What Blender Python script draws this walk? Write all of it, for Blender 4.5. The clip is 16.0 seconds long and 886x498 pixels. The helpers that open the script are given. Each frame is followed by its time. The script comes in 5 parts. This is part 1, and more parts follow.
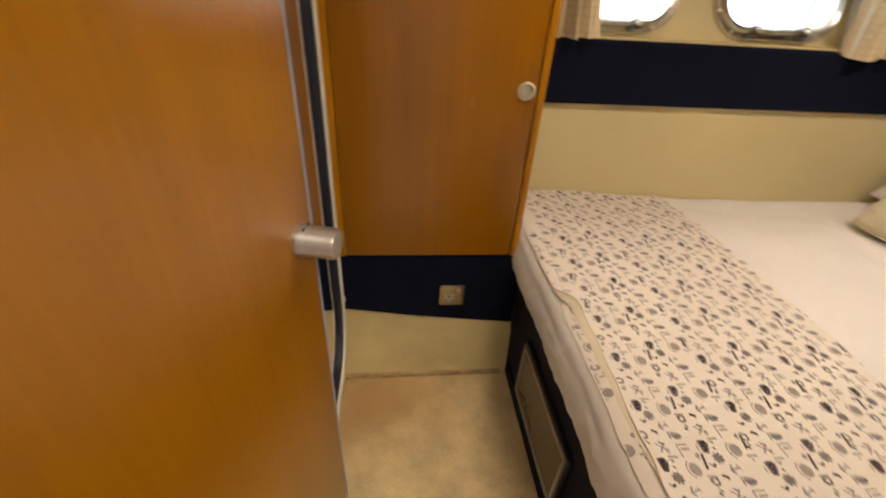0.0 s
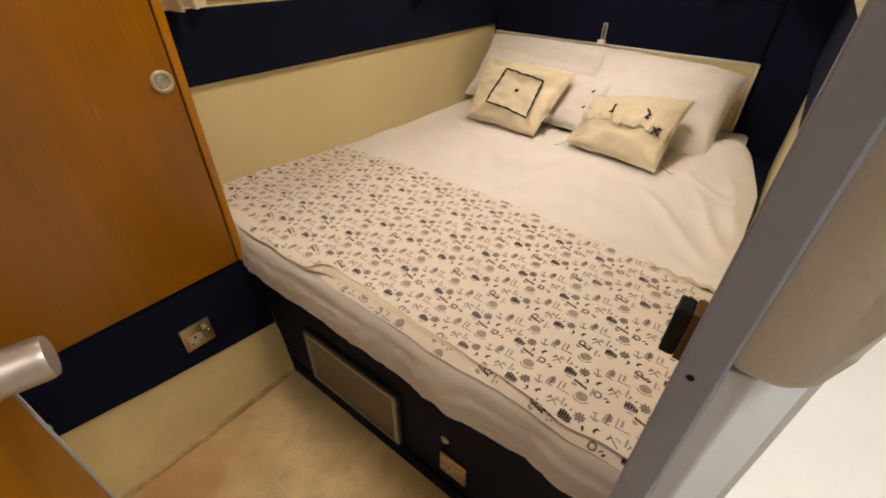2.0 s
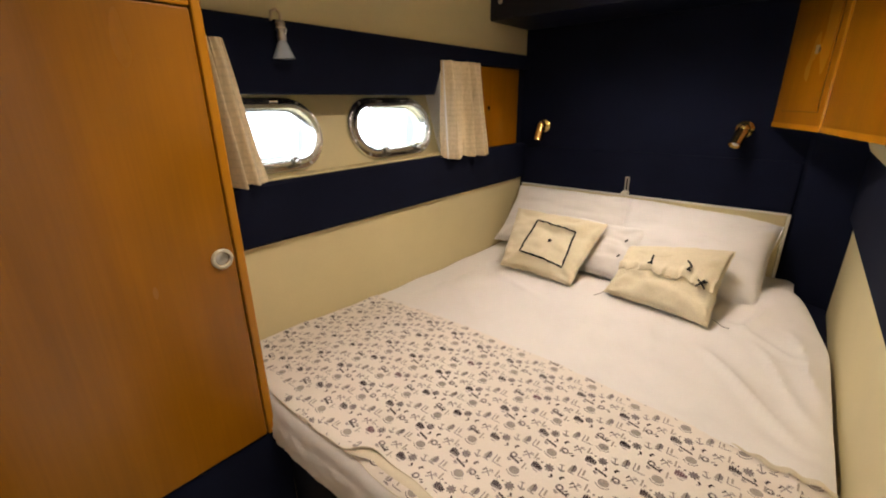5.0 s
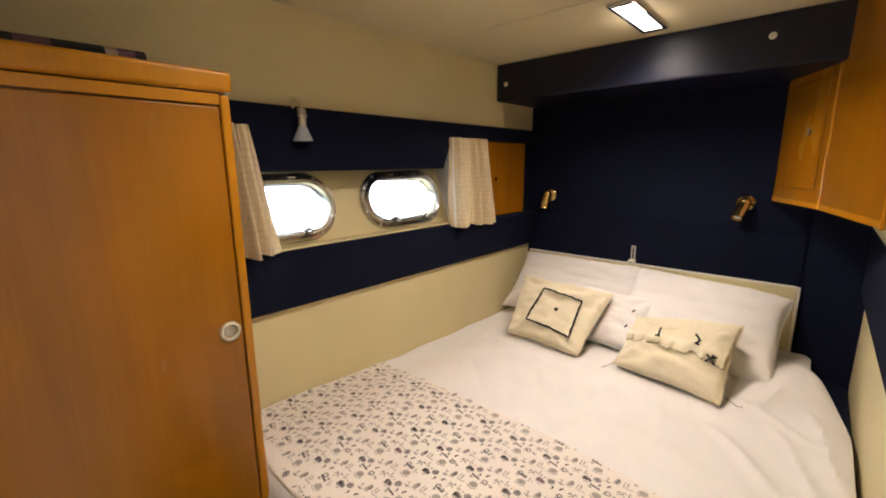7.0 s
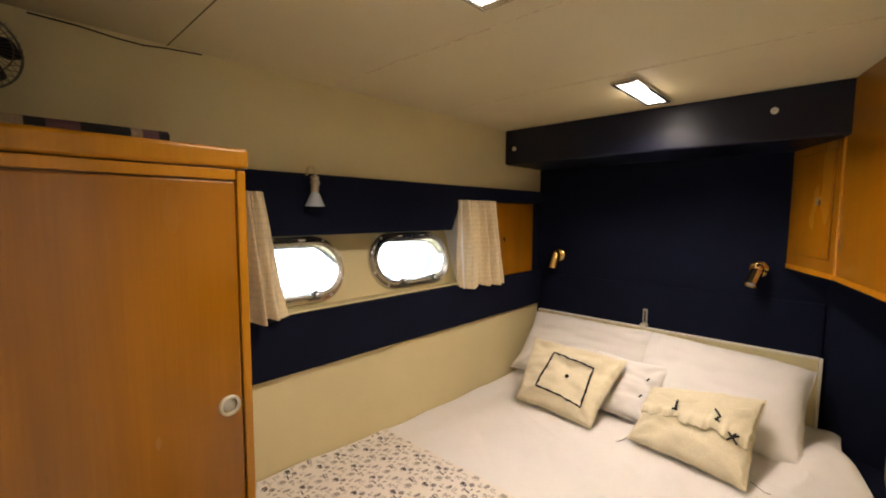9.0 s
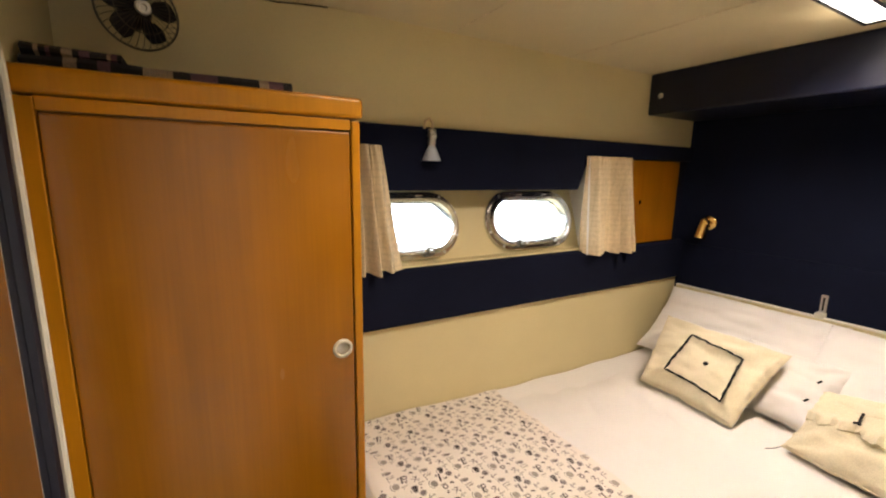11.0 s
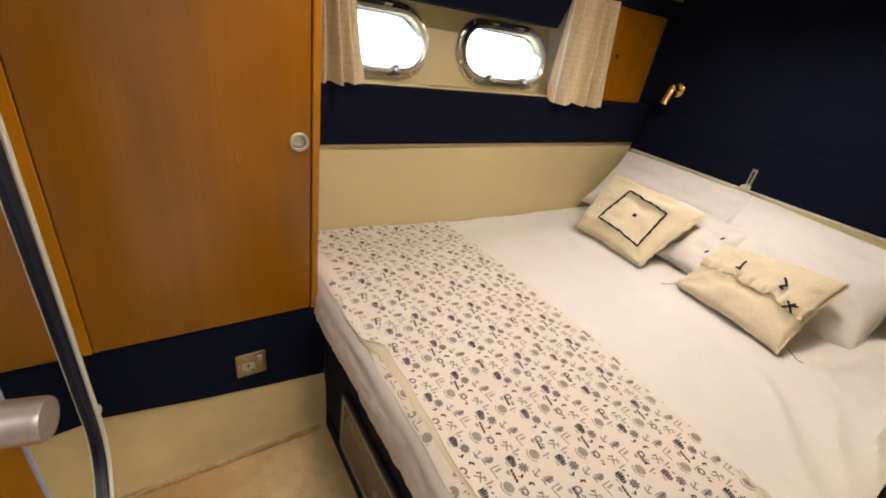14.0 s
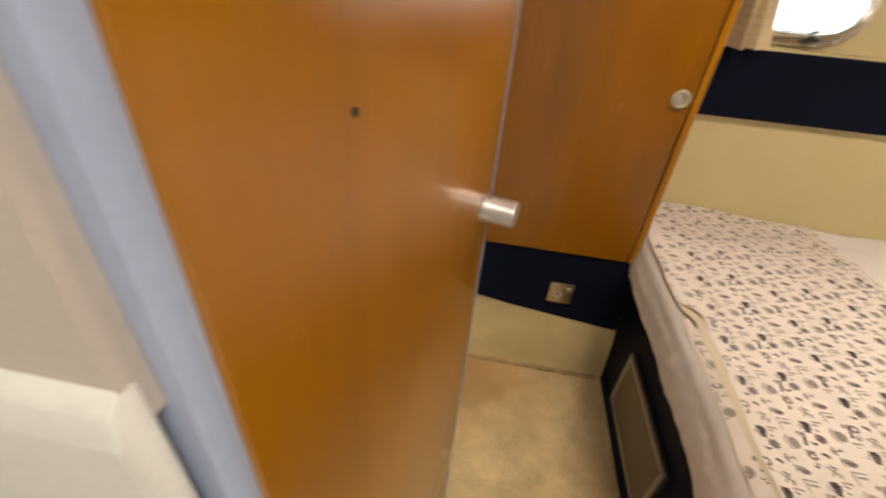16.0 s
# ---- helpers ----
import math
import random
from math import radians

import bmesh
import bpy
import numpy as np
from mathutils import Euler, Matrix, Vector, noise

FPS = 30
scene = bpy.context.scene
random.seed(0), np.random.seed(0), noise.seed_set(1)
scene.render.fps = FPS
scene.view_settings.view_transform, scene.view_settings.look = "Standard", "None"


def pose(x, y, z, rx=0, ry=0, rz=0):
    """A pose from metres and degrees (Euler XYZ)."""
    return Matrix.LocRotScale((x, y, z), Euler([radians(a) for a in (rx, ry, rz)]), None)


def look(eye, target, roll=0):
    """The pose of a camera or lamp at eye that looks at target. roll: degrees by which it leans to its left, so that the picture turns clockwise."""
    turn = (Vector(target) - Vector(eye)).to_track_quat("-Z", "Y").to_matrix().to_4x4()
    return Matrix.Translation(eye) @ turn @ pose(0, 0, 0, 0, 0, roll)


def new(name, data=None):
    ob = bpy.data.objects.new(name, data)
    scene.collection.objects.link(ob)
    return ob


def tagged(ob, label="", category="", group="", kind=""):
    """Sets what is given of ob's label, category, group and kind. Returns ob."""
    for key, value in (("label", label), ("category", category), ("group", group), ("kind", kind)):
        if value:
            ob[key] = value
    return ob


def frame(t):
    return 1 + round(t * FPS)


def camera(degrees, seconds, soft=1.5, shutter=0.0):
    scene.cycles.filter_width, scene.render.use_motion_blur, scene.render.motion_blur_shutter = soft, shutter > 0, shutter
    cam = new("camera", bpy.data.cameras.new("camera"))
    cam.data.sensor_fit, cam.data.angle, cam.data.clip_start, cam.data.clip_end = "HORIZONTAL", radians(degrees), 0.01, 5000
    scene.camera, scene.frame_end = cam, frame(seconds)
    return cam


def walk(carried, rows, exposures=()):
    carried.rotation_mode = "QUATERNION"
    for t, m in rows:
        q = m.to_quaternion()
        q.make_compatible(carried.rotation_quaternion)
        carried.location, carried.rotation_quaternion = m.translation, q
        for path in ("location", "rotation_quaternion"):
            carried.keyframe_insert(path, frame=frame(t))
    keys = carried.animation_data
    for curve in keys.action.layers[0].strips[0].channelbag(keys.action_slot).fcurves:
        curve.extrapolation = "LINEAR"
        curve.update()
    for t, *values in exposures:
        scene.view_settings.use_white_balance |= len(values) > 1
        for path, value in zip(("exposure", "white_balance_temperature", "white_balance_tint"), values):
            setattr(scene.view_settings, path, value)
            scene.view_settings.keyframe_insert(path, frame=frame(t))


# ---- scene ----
cam = camera(93.0, 16.0, soft=1.9, shutter=0.3)
PATH = [
    (0, (-0.359, -1.055, 1.204), (-0.149, 0.601, 0.101), 3.9),
    (0.5, (-0.389, -1.02, 1.2), (0.3, 0.411, -0.017), 2.2),
    (1, (-0.369, -1.015, 1.185), (0.527, 0.239, -0.09), 2.6),
    (1.5, (-0.402, -1.026, 1.189), (0.77, 0.038, -0.033), 2.2),
    (2, (-0.409, -1.029, 1.207), (0.877, -0.043, 0.034), 0.8),
    (2.5, (-0.387, -0.993, 1.211), (0.822, 0.073, 0.028), -1.4),
    (3, (-0.366, -0.965, 1.209), (0.814, 0.169, 0.06), -2.8),
    (3.5, (-0.375, -0.932, 1.222), (0.925, 0.209, 0.218), -2.0),
    (4, (-0.388, -0.926, 1.239), (0.979, 0.237, 0.356), -1.6),
    (4.5, (-0.391, -0.919, 1.258), (1.021, 0.262, 0.476), -0.9),
    (5, (-0.388, -0.914, 1.28), (1.056, 0.302, 0.621), -0.7),
    (7.3, (-0.383, -0.95, 1.355), (1.096, 0.344, 0.986), -0.0),
    (7.5, (-0.376, -0.938, 1.372), (1.152, 0.302, 1.015), 0.4),
    (8, (-0.373, -0.941, 1.379), (1.161, 0.315, 1.116), 0.5),
    (10.5, (-0.372, -0.916, 1.392), (0.784, 0.701, 1.174), 0.2),
    (11, (-0.307, -0.902, 1.366), (0.682, 0.799, 1.01), 1.0),
    (11.5, (-0.265, -0.896, 1.327), (0.666, 0.796, 0.807), 2.1),
    (12, (-0.255, -0.893, 1.299), (0.664, 0.76, 0.651), 2.6),
    (12.5, (-0.259, -0.885, 1.277), (0.666, 0.721, 0.527), 3.2),
    (13, (-0.269, -0.893, 1.26), (0.668, 0.66, 0.416), 4.7),
    (13.5, (-0.283, -0.927, 1.253), (0.703, 0.556, 0.344), 6.8),
    (14, (-0.325, -0.995, 1.264), (0.74, 0.413, 0.326), 10.0),
    (14.5, (-0.344, -1.043, 1.266), (0.655, 0.425, 0.346), 10.1),
    (15, (-0.299, -1.084, 1.254), (0.324, 0.534, 0.259), 8.9),
    (15.5, (-0.354, -1.11, 1.218), (-0.075, 0.572, 0.173), 8.5),
    (16, (-0.454, -1.132, 1.207), (-0.652, 0.503, 0.074), 5.0),
]
walk(cam, [(t, look(eye, target, roll)) for t, eye, target, roll in PATH],
     [(0, 0.09, 6750, 10), (0.5, 0.08, 6700, 10), (3.5, 0.05, 6550, 10), (5, 0.08, 6350, 10), (7.5, 0.30, 6150, 10), (8.0, 0.02, 6350, 10), (10.5, 0.52, 6400, 10), (12.5, 0.20, 6100, 10), (13.5, 0.26, 6100, 10), (14.5, 0.26, 6100, 10), (15.5, 0.18, 6300, 10), (16, 0.24, 6400, 10)])

# ---- plan (metres; floor z=0, wardrobe front y=0, bed foot x=0) ----
X_LEFT, X_HEAD = -0.545, 1.79
Y_HULL, Y_NEAR = 0.32, -1.115
Z_CEIL = 1.80
BED_Z = 0.572

# ---- light ----
world = bpy.data.worlds.new("world")
scene.world = world
world.use_nodes = True
wn = world.node_tree
sky = wn.nodes.new("ShaderNodeTexSky")
sky.sky_type, sky.sun_disc = "NISHITA", False
sky.sun_elevation, sky.sun_rotation = radians(40), radians(20)
wn.links.new(sky.outputs[0], wn.nodes["Background"].inputs[0])
wn.nodes["Background"].inputs[1].default_value = 0.12
sun_data = bpy.data.lights.new("sun", "SUN")
sun_data.energy, sun_data.angle, sun_data.color = 1.0, radians(12), (1, 0.97, 0.92)
sun_lamp = new("sun", sun_data)
sun_lamp.matrix_world = look((2, 6, 6), (0, 0, 0))


def area(name, size_x, size_y, watts, colour, eye, target, beam=180):
    data = bpy.data.lights.new(name, "AREA")
    data.shape, data.size, data.size_y, data.energy, data.color = "RECTANGLE", size_x, size_y, watts, colour
    data.spread = radians(beam)
    ob = new(name, data)
    ob.matrix_world = look(eye, target)
    return ob


def bulb(name, radius, watts, colour, place):
    data = bpy.data.lights.new(name, "POINT")
    data.shadow_soft_size, data.energy, data.color = radius, watts, colour
    ob = new(name, data)
    ob.location = place
    return ob


WARM = (1.0, 0.815, 0.645)
LAMPS_X = (1.16, 0.155)
for lamp_x, watts, fill_watts in zip(LAMPS_X, (5.7, 4.7), (0.42, 0.16)):
    area("ceiling_light_glow", 0.30, 0.05, watts, WARM, (lamp_x, -0.43, 1.784), (lamp_x, -0.43, 0), 138)
    # added fill bulb under each fitting, to brighten the ceiling and upper walls
    bulb("ceiling_light_fill", 0.025, fill_watts, WARM, (lamp_x, -0.43, 1.745))
area("porthole_daylight", 0.44, 0.22, 2.6, (0.86, 0.93, 1.0), (0.846, 0.52, 1.21), (0.87, -1, 0.9))
area("porthole_daylight", 0.44, 0.22, 2.6, (0.86, 0.93, 1.0), (0.278, 0.52, 1.21), (0.29, -1, 0.9))
area("corridor_light", 0.6, 0.5, 17.0, (1.0, 0.93, 0.86), (0.06, -1.68, 2.08), (0.06, -1.40, 0), 170)

# ---- materials ----


def material(name, colour, rough=0.6, metal=0.0, grain=0.0, grain_scale=60.0, stain=0.0, stain_scale=3.0, bump=0.0,
             bump_scale=200.0, coat=0.0, stretch=(1, 1, 1), sheen=0.0, emit=None, strength=0.0, spread=0.0, spec=0.5):
    """A surface with fine grain, large stains and relief, in object-space metres."""
    m = bpy.data.materials.new(name)
    m.use_nodes = True
    n, l = m.node_tree.nodes, m.node_tree.links
    b = n["Principled BSDF"]
    b.inputs["Roughness"].default_value = rough
    b.inputs["Metallic"].default_value = metal
    b.inputs["Coat Weight"].default_value = coat
    b.inputs["Coat Roughness"].default_value = 0.16
    b.inputs["Sheen Weight"].default_value = sheen
    b.inputs["Specular IOR Level"].default_value = spec
    b.inputs["Base Color"].default_value = (*colour, 1)
    if emit:
        b.inputs["Emission Color"].default_value = (*emit, 1)
        b.inputs["Emission Strength"].default_value = strength
    if not (grain or stain or bump):
        return m
    where = n.new("ShaderNodeTexCoord")
    place = n.new("ShaderNodeMapping")
    place.inputs["Scale"].default_value = stretch
    l.new(where.outputs["Object"], place.inputs["Vector"])

    def tex(scale, detail=4.0, rough_=0.6):
        t = n.new("ShaderNodeTexNoise")
        t.inputs["Scale"].default_value, t.inputs["Detail"].default_value, t.inputs["Roughness"].default_value = scale, detail, rough_
        l.new(place.outputs[0], t.inputs["Vector"])
        return t

    last = None
    for amount, scale in ((grain, grain_scale), (stain, stain_scale)):
        if not amount:
            continue
        t = tex(scale)
        ramp = n.new("ShaderNodeMapRange")
        ramp.inputs["From Min"].default_value, ramp.inputs["From Max"].default_value = 0.3, 0.7
        ramp.inputs["To Min"].default_value, ramp.inputs["To Max"].default_value = 1 - amount, 1 + amount * 0.6
        l.new(t.outputs[0], ramp.inputs["Value"])
        mix = n.new("ShaderNodeVectorMath")
        mix.operation = "SCALE"
        if last:
            l.new(last, mix.inputs[0])
        else:
            mix.inputs[0].default_value = colour
        l.new(ramp.outputs[0], mix.inputs["Scale"])
        last = mix.outputs[0]
    if spread and last:
        info = n.new("ShaderNodeObjectInfo")
        ramp = n.new("ShaderNodeMapRange")
        ramp.inputs["To Min"].default_value, ramp.inputs["To Max"].default_value = 1 - spread, 1 + spread
        l.new(info.outputs["Random"], ramp.inputs["Value"])
        mix = n.new("ShaderNodeVectorMath")
        mix.operation = "SCALE"
        l.new(last, mix.inputs[0])
        l.new(ramp.outputs[0], mix.inputs["Scale"])
        last = mix.outputs[0]
    if last:
        l.new(last, b.inputs["Base Color"])
    if bump:
        t = tex(bump_scale, 3.0)
        bn = n.new("ShaderNodeBump")
        bn.inputs["Strength"].default_value, bn.inputs["Distance"].default_value = bump, 0.004
        l.new(t.outputs[0], bn.inputs["Height"])
        l.new(bn.outputs[0], b.inputs["Normal"])
    return m


M = {
    "navy": material("navy_fabric", (0.0060, 0.0084, 0.0230), 0.9, grain=0.3, grain_scale=500, stain=0.2, stain_scale=4, bump=0.15, bump_scale=700, spec=0.12),
    "navy_gloss": material("navy_vinyl_piping", (0.008, 0.010, 0.024), 0.4, grain=0.1, grain_scale=80),
    "cream": material("cream_vinyl_wall", (0.67, 0.58, 0.33), 0.55, grain=0.04, grain_scale=260, stain=0.05, stain_scale=2.5, bump=0.08, bump_scale=420),
    "ceiling": material("cream_headliner", (0.62, 0.54, 0.34), 0.7, grain=0.04, grain_scale=200, stain=0.06, stain_scale=2, bump=0.06, bump_scale=300),
    "carpet": material("cream_carpet", (0.74, 0.57, 0.31), 0.95, grain=0.09, grain_scale=120, stain=0.30, stain_scale=7, bump=0.5, bump_scale=260, sheen=0.3, spec=0.15),
    "carpet_riser": material("cream_carpet_lining", (0.62, 0.50, 0.25), 0.95, grain=0.05, grain_scale=220, stain=0.14, stain_scale=6, bump=0.2, bump_scale=380, sheen=0.2, spec=0.15),
    "sheet": material("white_cotton_sheet", (0.76, 0.735, 0.718), 0.9, grain=0.02, grain_scale=300, stain=0.03, stain_scale=5, bump=0.12, bump_scale=60, sheen=0.2, spec=0.15),
    "runner": material("printed_cotton_ground", (0.77, 0.71, 0.645), 0.9, grain=0.04, grain_scale=500, stain=0.04, stain_scale=6, bump=0.15, bump_scale=500, spec=0.15),
    "runner_back": material("plain_cotton_reverse", (0.68, 0.61, 0.47), 0.9, grain=0.05, grain_scale=400, stain=0.05, stain_scale=8, bump=0.15, bump_scale=400),
    "ink_dark": material("dark_plum_grey_print", (0.058, 0.040, 0.046), 0.9, grain=0.3, grain_scale=300),
    "ink_grey": material("mid_grey_print", (0.28, 0.242, 0.245), 0.9, grain=0.25, grain_scale=300),
    "ink_red": material("faded_plum_print", (0.16, 0.08, 0.10), 0.9, grain=0.2, grain_scale=300),
    "linen": material("unbleached_linen", (0.72, 0.645, 0.47), 0.92, grain=0.10, grain_scale=260, stain=0.06, stain_scale=10, bump=0.4, bump_scale=300, sheen=0.2, spec=0.15),
    "stitch": material("black_wool_stitching", (0.012, 0.012, 0.014), 0.9, grain=0.3, grain_scale=400, bump=0.4, bump_scale=500),
    "chrome": material("polished_chrome", (0.66, 0.66, 0.66), 0.24, 1.0, grain=0.06, grain_scale=30),
    "steel": material("brushed_steel", (0.62, 0.60, 0.57), 0.32, 1.0, grain=0.10, grain_scale=120, stretch=(1, 1, 8)),
    "brass": material("polished_brass", (0.80, 0.55, 0.20), 0.18, 1.0, grain=0.08, grain_scale=40),
    "grey": material("grey_painted_aluminium", (0.33, 0.37, 0.47), 0.45, grain=0.05, grain_scale=120, stain=0.06, stain_scale=5, bump=0.03),
    "grey_pale": material("pale_grey_paint", (0.62, 0.65, 0.70), 0.45, grain=0.03, grain_scale=80, stain=0.05, stain_scale=4),
    "white": material("white_gelcoat", (0.82, 0.82, 0.80), 0.35, grain=0.02, grain_scale=50, stain=0.05, stain_scale=3),
    "vinyl": material("pale_vinyl_padding", (0.66, 0.63, 0.56), 0.5, grain=0.05, grain_scale=200, stain=0.06, stain_scale=4, bump=0.1, bump_scale=350),
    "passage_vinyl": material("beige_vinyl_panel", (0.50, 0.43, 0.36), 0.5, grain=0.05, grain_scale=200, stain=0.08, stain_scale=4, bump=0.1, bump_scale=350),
    "lock": material("aged_ivory_plastic", (0.48, 0.43, 0.32), 0.4, grain=0.05, grain_scale=60),
    "navy_soffit": material("navy_soft_vinyl", (0.0036, 0.0054, 0.018), 0.38, grain=0.2, grain_scale=300, stain=0.2, stain_scale=4, bump=0.08, bump_scale=500, spec=0.4),
    "knob": material("satin_nickel", (0.52, 0.47, 0.43), 0.42, 1.0, grain=0.10, grain_scale=120),
    "brass_dull": material("dull_brass_plate", (0.50, 0.41, 0.26), 0.36, 1.0, grain=0.12, grain_scale=100),
    "wire": material("dark_steel_wire", (0.16, 0.15, 0.13), 0.4, 1.0, grain=0.1, grain_scale=80),
    "plastic": material("ivory_plastic", (0.78, 0.74, 0.62), 0.4, grain=0.03, grain_scale=60),
    "black": material("black_plastic", (0.012, 0.012, 0.013), 0.5, grain=0.2, grain_scale=60, spec=0.2),
    "curtain": material("beige_woven_curtain", (0.68, 0.56, 0.38), 0.9, grain=0.32, grain_scale=8, stain=0.10, stain_scale=3, bump=0.2, bump_scale=90, stretch=(7, 7, 0.5), sheen=0.2, spec=0.15),
    "navy_vinyl": material("navy_vinyl_panel", (0.0060, 0.0084, 0.0230), 0.6, grain=0.12, grain_scale=90, stain=0.2, stain_scale=5, bump=0.08, bump_scale=300, spec=0.1),
    "smoke": material("smoky_grey_brown_panel", (0.125, 0.10, 0.062), 0.24, grain=0.08, grain_scale=60, stain=0.1, stain_scale=6),
    "smoke_frame": material("dull_bronze_frame", (0.26, 0.23, 0.18), 0.45, grain=0.08, grain_scale=60),
    "lamp_cone": material("blue_grey_lamp_glass", (0.42, 0.47, 0.55), 0.25),
    # carpet browned to stand in for the soft shade at the riser's foot
    "edge_shade": material("shaded_carpet_edge", (0.52, 0.37, 0.19), 0.95, grain=0.25, grain_scale=60, stain=0.3, stain_scale=8, bump=0.6, bump_scale=260, spec=0.1),
    "lit": material("lit_diffuser", (0.9, 0.9, 0.88), 0.5, emit=(1.0, 0.95, 0.86), strength=6.0),
    "frost": material("frosted_lamp_glass", (0.82, 0.84, 0.86), 0.35),
    "bronze": material("dark_bronze_plate", (0.16, 0.095, 0.03), 0.4, 0.6, grain=0.15, grain_scale=100),
    "outside": material("hazy_white_outside", (0.8, 0.8, 0.8), 1.0, emit=(0.90, 0.96, 1.0), strength=0.92),
}


def glass(name, tint, rough=0.0):
    m = bpy.data.materials.new(name)
    m.use_nodes = True
    b = m.node_tree.nodes["Principled BSDF"]
    b.inputs["Base Color"].default_value = (*tint, 1)
    b.inputs["Transmission Weight"].default_value, b.inputs["Roughness"].default_value, b.inputs["IOR"].default_value = 1.0, rough, 1.45
    return m


M["glass"] = glass("clear_glass", (0.97, 0.99, 1.0))
M["mirror"] = material("mirror_silver", (0.80, 0.80, 0.78), 0.02, 1.0)



def wood(name, colour, coat, rough=0.3, spec=0.3):
    """Varnished cherry veneer: long vertical figure, fine pores, an uneven coat."""
    m = bpy.data.materials.new(name)
    m.use_nodes = True
    n, l = m.node_tree.nodes, m.node_tree.links
    b = n["Principled BSDF"]
    b.inputs["Roughness"].default_value, b.inputs["Specular IOR Level"].default_value = rough, spec
    b.inputs["Coat Weight"].default_value, b.inputs["Coat Roughness"].default_value = coat, 0.20
    where = n.new("ShaderNodeTexCoord")

    def tex(scale, detail, dist=0.0):
        place = n.new("ShaderNodeMapping")
        place.inputs["Scale"].default_value = scale
        l.new(where.outputs["Object"], place.inputs["Vector"])
        t = n.new("ShaderNodeTexNoise")
        t.inputs["Scale"].default_value, t.inputs["Detail"].default_value, t.inputs["Distortion"].default_value = 1.0, detail, dist
        l.new(place.outputs[0], t.inputs["Vector"])
        return t.outputs[0]

    def span(v, lo, hi, a=0.3, c=0.7):
        r = n.new("ShaderNodeMapRange")
        for key, val in (("From Min", a), ("From Max", c), ("To Min", lo), ("To Max", hi)):
            r.inputs[key].default_value = val
        l.new(v, r.inputs["Value"])
        return r.outputs[0]

    last = None
    figure = tex((13, 13, 1.1), 3.0, 0.6)
    for v in (span(figure, 0.87, 1.08), span(tex((150, 150, 3.5), 2.0), 0.94, 1.04), span(tex((3.2, 3.2, 1.8), 3.0), 0.80, 1.14)):
        mix = n.new("ShaderNodeVectorMath")
        mix.operation = "SCALE"
        if last:
            l.new(last, mix.inputs[0])
        else:
            mix.inputs[0].default_value = colour
        l.new(v, mix.inputs["Scale"])
        last = mix.outputs[0]
    l.new(last, b.inputs["Base Color"])
    l.new(span(tex((5, 5, 1.5), 3.0), 0.13, 0.30), b.inputs["Coat Roughness"])
    bn = n.new("ShaderNodeBump")
    bn.inputs["Strength"].default_value, bn.inputs["Distance"].default_value = 0.12, 0.003
    l.new(tex((7, 7, 1.0), 2.0), bn.inputs["Height"])
    l.new(bn.outputs[0], b.inputs["Coat Normal"])
    return m


M["wood"] = wood("honey_cherry_varnish", (0.298, 0.111, 0.0006), 0.62, spec=0.2)
M["wood_trim"] = wood("honey_cherry_trim", (0.46, 0.190, 0.003), 0.35, spec=0.25)


def woven(name, colour):
    """A soft cotton with a loose check of thicker threads."""
    m = material(name, colour, 0.9, grain=0.10, grain_scale=90, stain=0.10, stain_scale=6, bump=0.25, bump_scale=160, sheen=0.2, spec=0.12)
    n, l = m.node_tree.nodes, m.node_tree.links
    b = n["Principled BSDF"]
    last = b.inputs["Base Color"].links[0].from_socket
    where = n.new("ShaderNodeTexCoord")
    for axis, scale in (("X", 20.0), ("Z", 15.0)):
        w = n.new("ShaderNodeTexWave")
        w.bands_direction = axis
        w.inputs["Scale"].default_value, w.inputs["Distortion"].default_value, w.inputs["Detail"].default_value = scale, 1.2, 2.0
        l.new(where.outputs["Object"], w.inputs["Vector"])
        r = n.new("ShaderNodeMapRange")
        r.inputs["From Min"].default_value, r.inputs["To Min"].default_value, r.inputs["To Max"].default_value = 0.72, 1.02, 0.94
        l.new(w.outputs[1], r.inputs["Value"])
        mix = n.new("ShaderNodeVectorMath")
        mix.operation = "SCALE"
        l.new(last, mix.inputs[0])
        l.new(r.outputs[0], mix.inputs["Scale"])
        last = mix.outputs[0]
    l.new(last, b.inputs["Base Color"])
    return m


M["curtain_cloth"] = woven("cream_check_curtain", (0.68, 0.565, 0.375))
M["ink_light"] = material("pale_taupe_print", (0.40, 0.355, 0.31), 0.9, grain=0.2, grain_scale=300)


